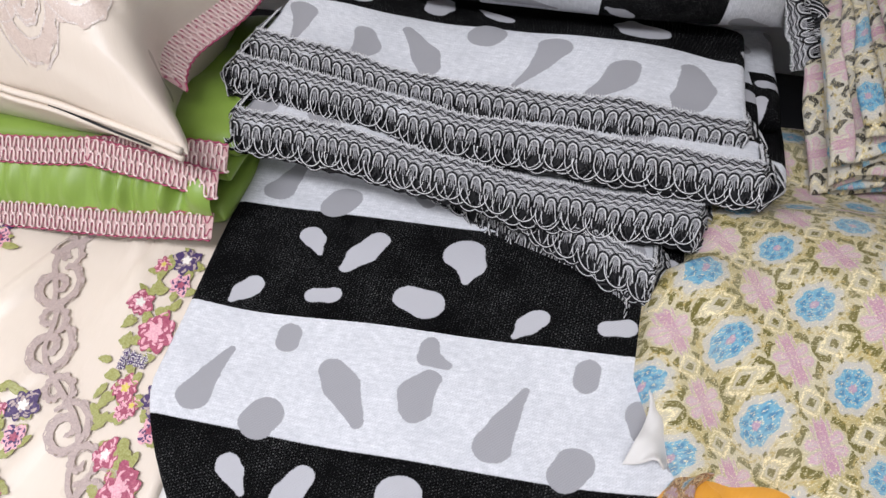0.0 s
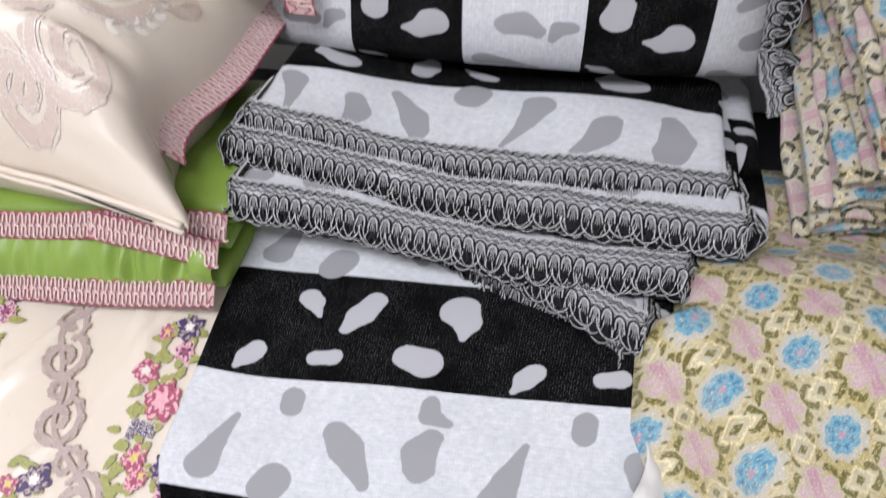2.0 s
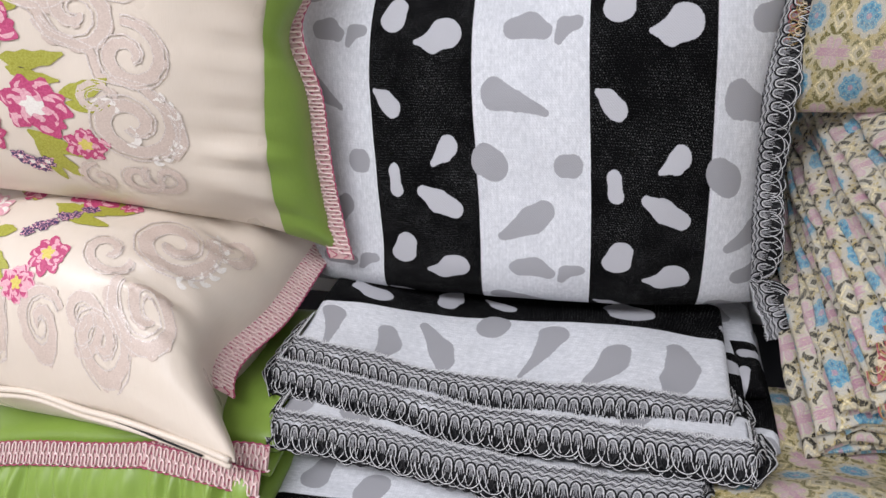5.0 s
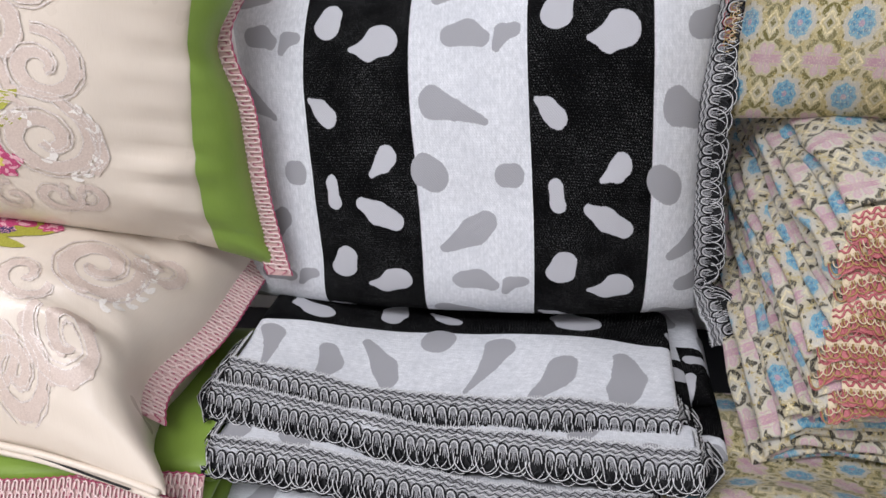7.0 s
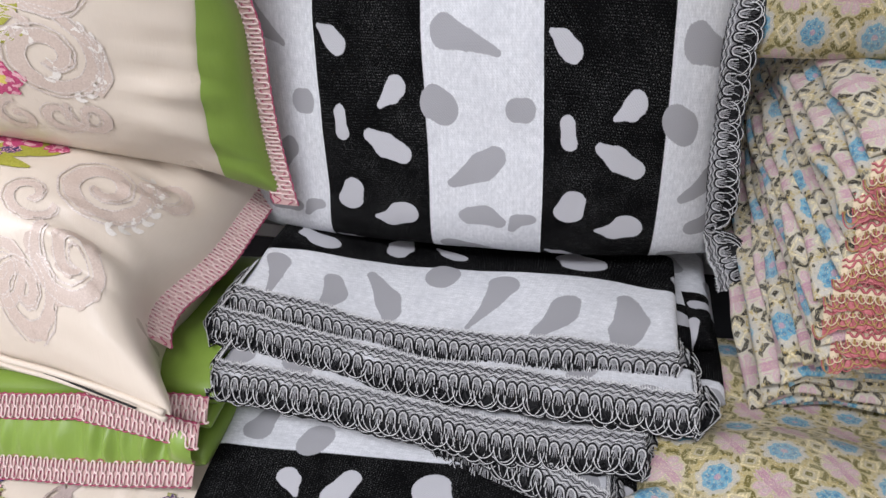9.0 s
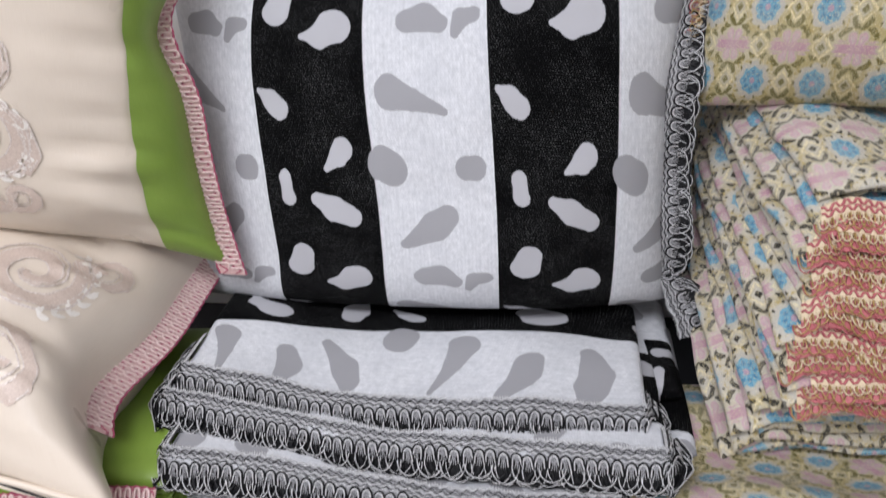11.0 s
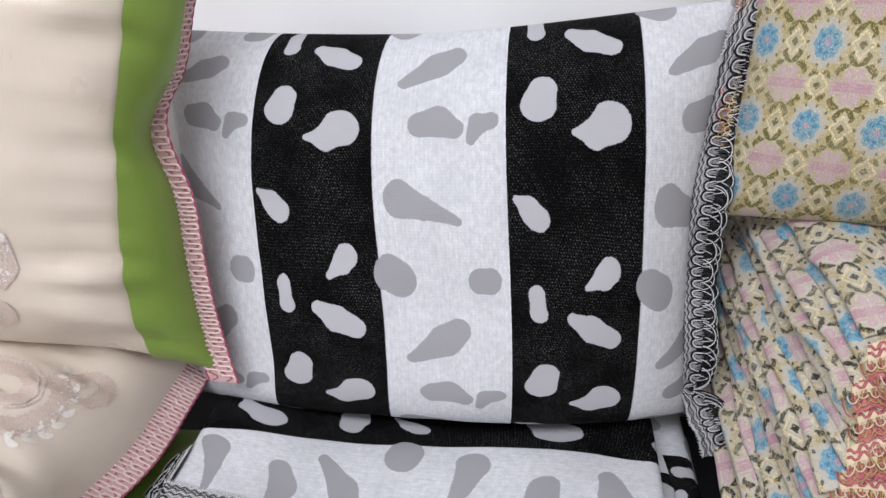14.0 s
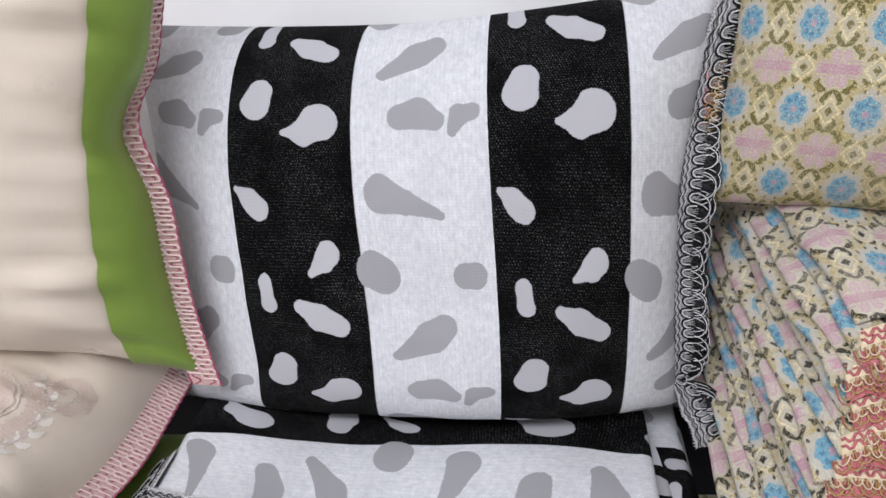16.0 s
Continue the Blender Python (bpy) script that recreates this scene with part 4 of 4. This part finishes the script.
def brocade_pile():
    n = 17
    for k in range(n):
        rng = random.Random(100 + k)
        root = thing("folded_brocade_cover", "folded yellow brocade cover with blue and pink flowers", "folded cover", "pile of brocade covers")
        z0 = 0.530 + 0.0150 * k
        zb = 0.690 + 0.0088 * k
        x0 = 0.280 + 0.0022 * k + rng.uniform(-0.004, 0.006)
        yf = (-0.078 - 0.006 * k if k < 6 else -0.128 + 0.0052 * (k - 6)) + rng.uniform(-0.004, 0.004)
        fan = (0.04 + rng.uniform(0.0, 0.12)) * min(1, max(0, (k - 3) / 4))
        sag = 0.10 * max(0, k - 4) / 12
        sweep = 0.022 + 0.008 * min(1, max(0, (k - 2) / 4)) + rng.uniform(-0.004, 0.006)

        def S(a, b, leaf=1):
            # the folded side sweeps from the back, high up, down to the front
            xl = x0 + sweep * (1 - b) ** 1.8 + (0.0 if leaf else 0.010)
            x = xl + (0.66 - xl) * a + soft(yf + b * 0.2, k, leaf, 0.05, 0.006, k + 5 * leaf) * (1 - a)
            y = yf + 0.007 * (1 - leaf) + (0.16 - yf) * b - fan * (x - xl) * (1 - b)
            z = z0 + 0.0075 * (leaf - 0.5) - sag * (x - xl) * (1 - b) + (zb - z0) * b ** 0.9
            z += soft(x, y, k * 0.3, 0.07, 0.010, 2 + 0.2 * k) + soft(x, y, k, 0.025, 0.004, k) - 0.012 * (1 - min(1, a * 12)) ** 2
            return Vector((x, y, min(z, 0.822 + 0.0008 * k)))
        for leaf, word in ((1, "cloth"), (0, "under_fold")):
            v, f, u = slab(lambda a, b: S(a, b, leaf), 0.36, 0.22, 26, 22, 0.0078, lambda a, b: (a * 0.36 + 0.017 * k + 0.02 * leaf, b * 0.22 + 0.03 * k))
            part(word, v, f, M_BROC_SIDE, root, uvs=u)
        if 6 <= k <= 15:
            a0 = (0.05, 0.01, 0.03, 0.0, 0.04, 0.01, 0.02)[k % 7]
            L = 0.36 * (1 - a0)

            def F(l, w, h):
                p = S(min(1, a0 + l / 0.36), 0.0)
                return p + Vector((0, 0.004 - w * 0.60 - h * 0.8, 0.012 - w * 0.80 + h * 0.6))
            tassel_braid(F, L, root, k)


brocade_pile()


def brocade_throw():
    root = thing("brocade_throw", "crumpled yellow brocade cover with blue and pink flowers, loosely folded", "folded cover")

    def S(a, b):
        y = -0.58 + 0.60 * b
        left = 0.187 + 0.5 * max(0, -0.258 - y) + 0.9 * max(0, -0.318 - y) + 0.027 * max(0, min(1, (y + 0.204) / 0.016))
        x = left + (0.70 - left) * a
        crest = 0.040 * math.exp(-((y + 0.205) / 0.075) ** 2)
        z = lying(y) + 0.042 - 0.5 * max(0, min(0.075, y + 0.14)) + crest * min(1, 0.40 + a * 2.2) + soft(x, y, 0, 0.07, 0.008, 4) + 0.0035 * math.sin(70 * (x * 0.55 + y * 0.8)) * max(0, 1 - abs(x + 0.5 * y - 0.16) / 0.05)
        d = (x - 0.245) * 0.77 + (y + 0.252) * 0.64
        z += (-0.012 / (1 + math.exp(max(-40, min(40, d / 0.005)))) + 0.004 * math.exp(-((d - 0.006) / 0.007) ** 2)) * min(1, max(0, (-0.17 - y) / 0.05))
        z -= 0.022 * (1 - min(1, a * 24)) ** 2
        return Vector((x, y, z))

    def laid(p):
        return 0.428 * p.x - 0.9044 * p.y - 0.3237, 0.7742 * p.x + 0.4527 * p.y - 0.0804
    v, f, u = slab(S, 0.48, 0.60, 64, 80, 0.022, lambda a, b: laid(S(a, b)))
    part("cloth", v, f, M_BROC, root, uvs=u)
    # white lining turned out at the side

    def T(a, b):
        x = 0.186 + 0.026 * a
        y = -0.322 + 0.072 * b
        return Vector((x + 0.012 * math.sin(b * 3), y, lying(y) + 0.036 + 0.008 * math.sin(a * 3 + b * 4) + soft(x, y, 0, 0.018, 0.014, 5)))
    v, f, u = slab(T, 0.03, 0.075, 14, 18, 0.0025, lambda a, b: (a * 0.05, b * 0.1))
    part("lining", v, f, M_LINING, root, "white lining turned out", u)


brocade_throw()


def orange_cover():
    root = thing("orange_cover", "small folded orange brocade cover peeping out beneath", "folded cover")

    def S(a, b):
        x, y = 0.196 + 0.022 * b ** 4 + 0.20 * a, -0.50 + 0.186 * b
        roll = min(1, a * 5)
        return Vector((x, y, lying(y) + 0.014 + 0.030 * math.sqrt(1 - (1 - roll) ** 2) - 0.012 * (1 - min(1, (1 - b) * 5)) ** 2 + soft(x, y, 0, 0.03, 0.005, 2)))
    v, f, u = slab(S, 0.2, 0.18, 40, 30, 0.014, lambda a, b: (a * 0.2, b * 0.16))
    part("cloth", v, f, M_AMBER, root, uvs=u)

    def E(a, b):
        return S(0.03 + (0.13 + 0.05 * math.sin(6 * b)) * a, 0.60 + 0.38 * b) + Vector((0, 0.002 * math.sin(a * 9), 0.0085))
    v, f, u = slab(E, 0.05, 0.18, 12, 30, 0.004, lambda a, b: (a * 0.08, b * 0.16))
    part("flowered_edge", v, f, M_ORANGE, root, "orange edge woven with small flowers", u)


orange_cover()


def cream_throw():
    root = thing("cream_throw", "cream satin throw with scroll embroidery and rose garlands", "throw")

    def top(x, y):
        fold = 0.006 * math.sin((x * 0.8 + y * 0.45) * 42) * (0.5 + 0.5 * math.sin(x * 11))
        crease = 0.0
        for cx, lean, h, w in ((-0.335, 0.55, 0.007, 0.008), (-0.262, 0.30, 0.0045, 0.006), (-0.236, 0.10, 0.004, 0.005), (-0.375, -0.35, 0.006, 0.007), (-0.215, -0.45, 0.004, 0.006)):
            d = x - cx - lean * (y + 0.30) - 0.006 * math.sin(y * 40 + cx * 90)
            crease += h * math.exp(-(d / w) ** 2) * (0.6 + 0.4 * math.sin(y * 26 + cx * 50))
        return lying(y) + 0.011 + soft(x, y, 0, 0.12, 0.008, 6) + fold * 1.1 + crease

    def S(a, b):
        x, y = -0.75 + 0.62 * a, -0.60 + 0.45 * b
        return Vector((x, y, top(x, y)))
    v, f, u = slab(S, 0.62, 0.45, 170, 60, 0.012, lambda a, b: (a * 0.62, b * 0.45))
    part("cloth", v, f, M_CREAM, root, uvs=u)
    st = Stitches(lambda x, y, lift: Vector((x, min(y, -0.226), top(x, min(y, -0.226)) + 0.0080 + lift)))
    # a scrolling vine that runs down the cloth, with a garland beside it
    for x, y, r, w, turns, hand in ((-0.308, -0.252, 0.016, -60, 1.3, 1), (-0.297, -0.283, 0.021, 100, 1.5, -1), (-0.284, -0.310, 0.016, -90, 1.2, 1),
                                    (-0.272, -0.333, 0.021, 90, 1.5, -1), (-0.247, -0.360, 0.016, -60, 1.3, 1), (-0.224, -0.383, 0.020, 110, 1.5, -1), (-0.200, -0.400, 0.016, -80, 1.3, 1), (-0.178, -0.420, 0.02, 100, 1.5, -1)):
        st.scroll(x, y, r, w, turns, hand, body="mauve", line="mauve", wide=0.105)
    vine = [(-0.300 + 0.010 * math.sin(i * 0.75) + (0.0 if i < 10 else (i - 10) * 0.0085), -0.20 - 0.0095 * i) for i in range(3, 26)]
    st.stroke("mauve", vine, lambda q: 0.0022)

    def garland(x0, y0, k):
        rng = random.Random(int(-x0 * 1e4))
        for i in range(44):
            q = i / 43
            x = x0 - 0.010 + 0.020 * math.sin(i * 2.4) * rng.uniform(0.4, 1.0)
            y = y0 + 0.072 - 0.138 * q
            st.leaf("sage", x, y, rng.uniform(0, 360), rng.uniform(0.012, 0.019) * k, rng.uniform(0.0036, 0.0052) * k, rng.uniform(-0.6, 0.6), 0.0006 + 0.0004 * (i % 3))
        st.flower(x0 - 0.024, y0 + 0.020, 0.014 * k, "wine", "rose", "white", 6)
        st.flower(x0, y0, 0.021 * k, "wine", "rose", "rose", 7, 20)
        st.flower(x0 - 0.002, y0 - 0.044, 0.013 * k, "wine", "rose", "yellow", 6)
        st.flower(x0 + 0.006, y0 - 0.060, 0.010 * k, "rose", "wine", "wine", 6)
        st.flower(x0 - 0.004, y0 + 0.064, 0.015 * k, "purple", "mauve", "white", 6)
        st.flower(x0 + 0.002, y0 + 0.042, 0.012 * k, "rose", "purple", "wine", 6)
        st.flower(x0 - 0.022, y0 + 0.056, 0.009 * k, "wine", "rose", "yellow", 5)
        for i in range(9):
            st.flower(x0 - 0.014 + 0.0055 * (i % 4), y0 - 0.020 - 0.005 * (i // 4), 0.0042 * k, "purple", "white", "purple", 5)
    garland(-0.190, -0.301, 0.85)
    garland(-0.372, -0.300, 0.85)
    garland(-0.158, -0.412, 0.85)
    garland(-0.262, -0.440, 0.9)
    st.make(root)


cream_throw()


def green_covers():
    rows = ((-0.214, 0.494, -0.78, -0.166), (-0.203, 0.530, -0.285, -0.160), (-0.188, 0.549, -0.78, -0.156))
    for k, (yt, zt, x0, x1) in enumerate(rows):
        root = thing("green_cover", "folded green satin cover edged with dusty rose braid", "folded cover", "folded green covers")
        span = x1 - x0

        def line(x):
            q = max(0.0, -0.17 - x)
            return yt - 0.055 * q + (0.10 * q if k == 1 else 0), zt - 0.09 * q - 0.10 * q * q + 0.002 * math.sin(x * 30 + k) + (0.20 * q if k == 1 else 0)

        def S(a, b):
            x = x0 + span * a
            y, z = line(x)
            return Vector((x, y + 0.004 + 0.20 * b, z - 0.012 + 0.030 * math.sin(b * 1.5) + soft(x, y + 0.2 * b, k, 0.03, 0.005, k) * min(1, 4 * b)))
        v, f, u = slab(S, span, 0.2, 70 if span > 0.3 else 20, 24, 0.026 if k != 1 else 0.012, lambda a, b: (a * span, b * 0.2))
        part("cloth", v, f, M_GREEN, root, uvs=u)

        def F(l, w, hh):
            x = x0 + l
            y, z = line(min(x, x1))
            return Vector((x, y - 0.008 - w * 0.52 - hh * 0.85, z + 0.004 - w * 0.85 + hh * 0.52))
        pink_braid(F, span, root, k, 0.022)
        if k == 0:
            # rucked green front below the upper braid
            n, m = 320, 10
            v, f, uv = [], [], []
            for i in range(n + 1):
                x = x0 + span * i / n
                y, z = line(x)
                for j in range(m + 1):
                    q = j / m
                    ruck = (0.0075 * math.sin(x * 240 + 2.5 * math.sin(x * 51) + 1.5 * q) + 0.005 * math.sin(x * 210 + 3 * math.sin(x * 57))) * math.sin(math.pi * q) * (0.6 + 0.4 * math.sin(x * 23))
                    v.append((x, y - 0.010 + 0.026 * q - ruck - 0.006 * math.sin(math.pi * q), z + 0.002 + 0.042 * q))
                    uv.append((x, q * 0.05))
            for i in range(n):
                for j in range(m):
                    c = i * (m + 1) + j
                    f.append((c, c + m + 1, c + m + 2, c + 1))
            part("front_panel", v, f, M_GREEN, root, "rucked green satin front", uv)


green_covers()
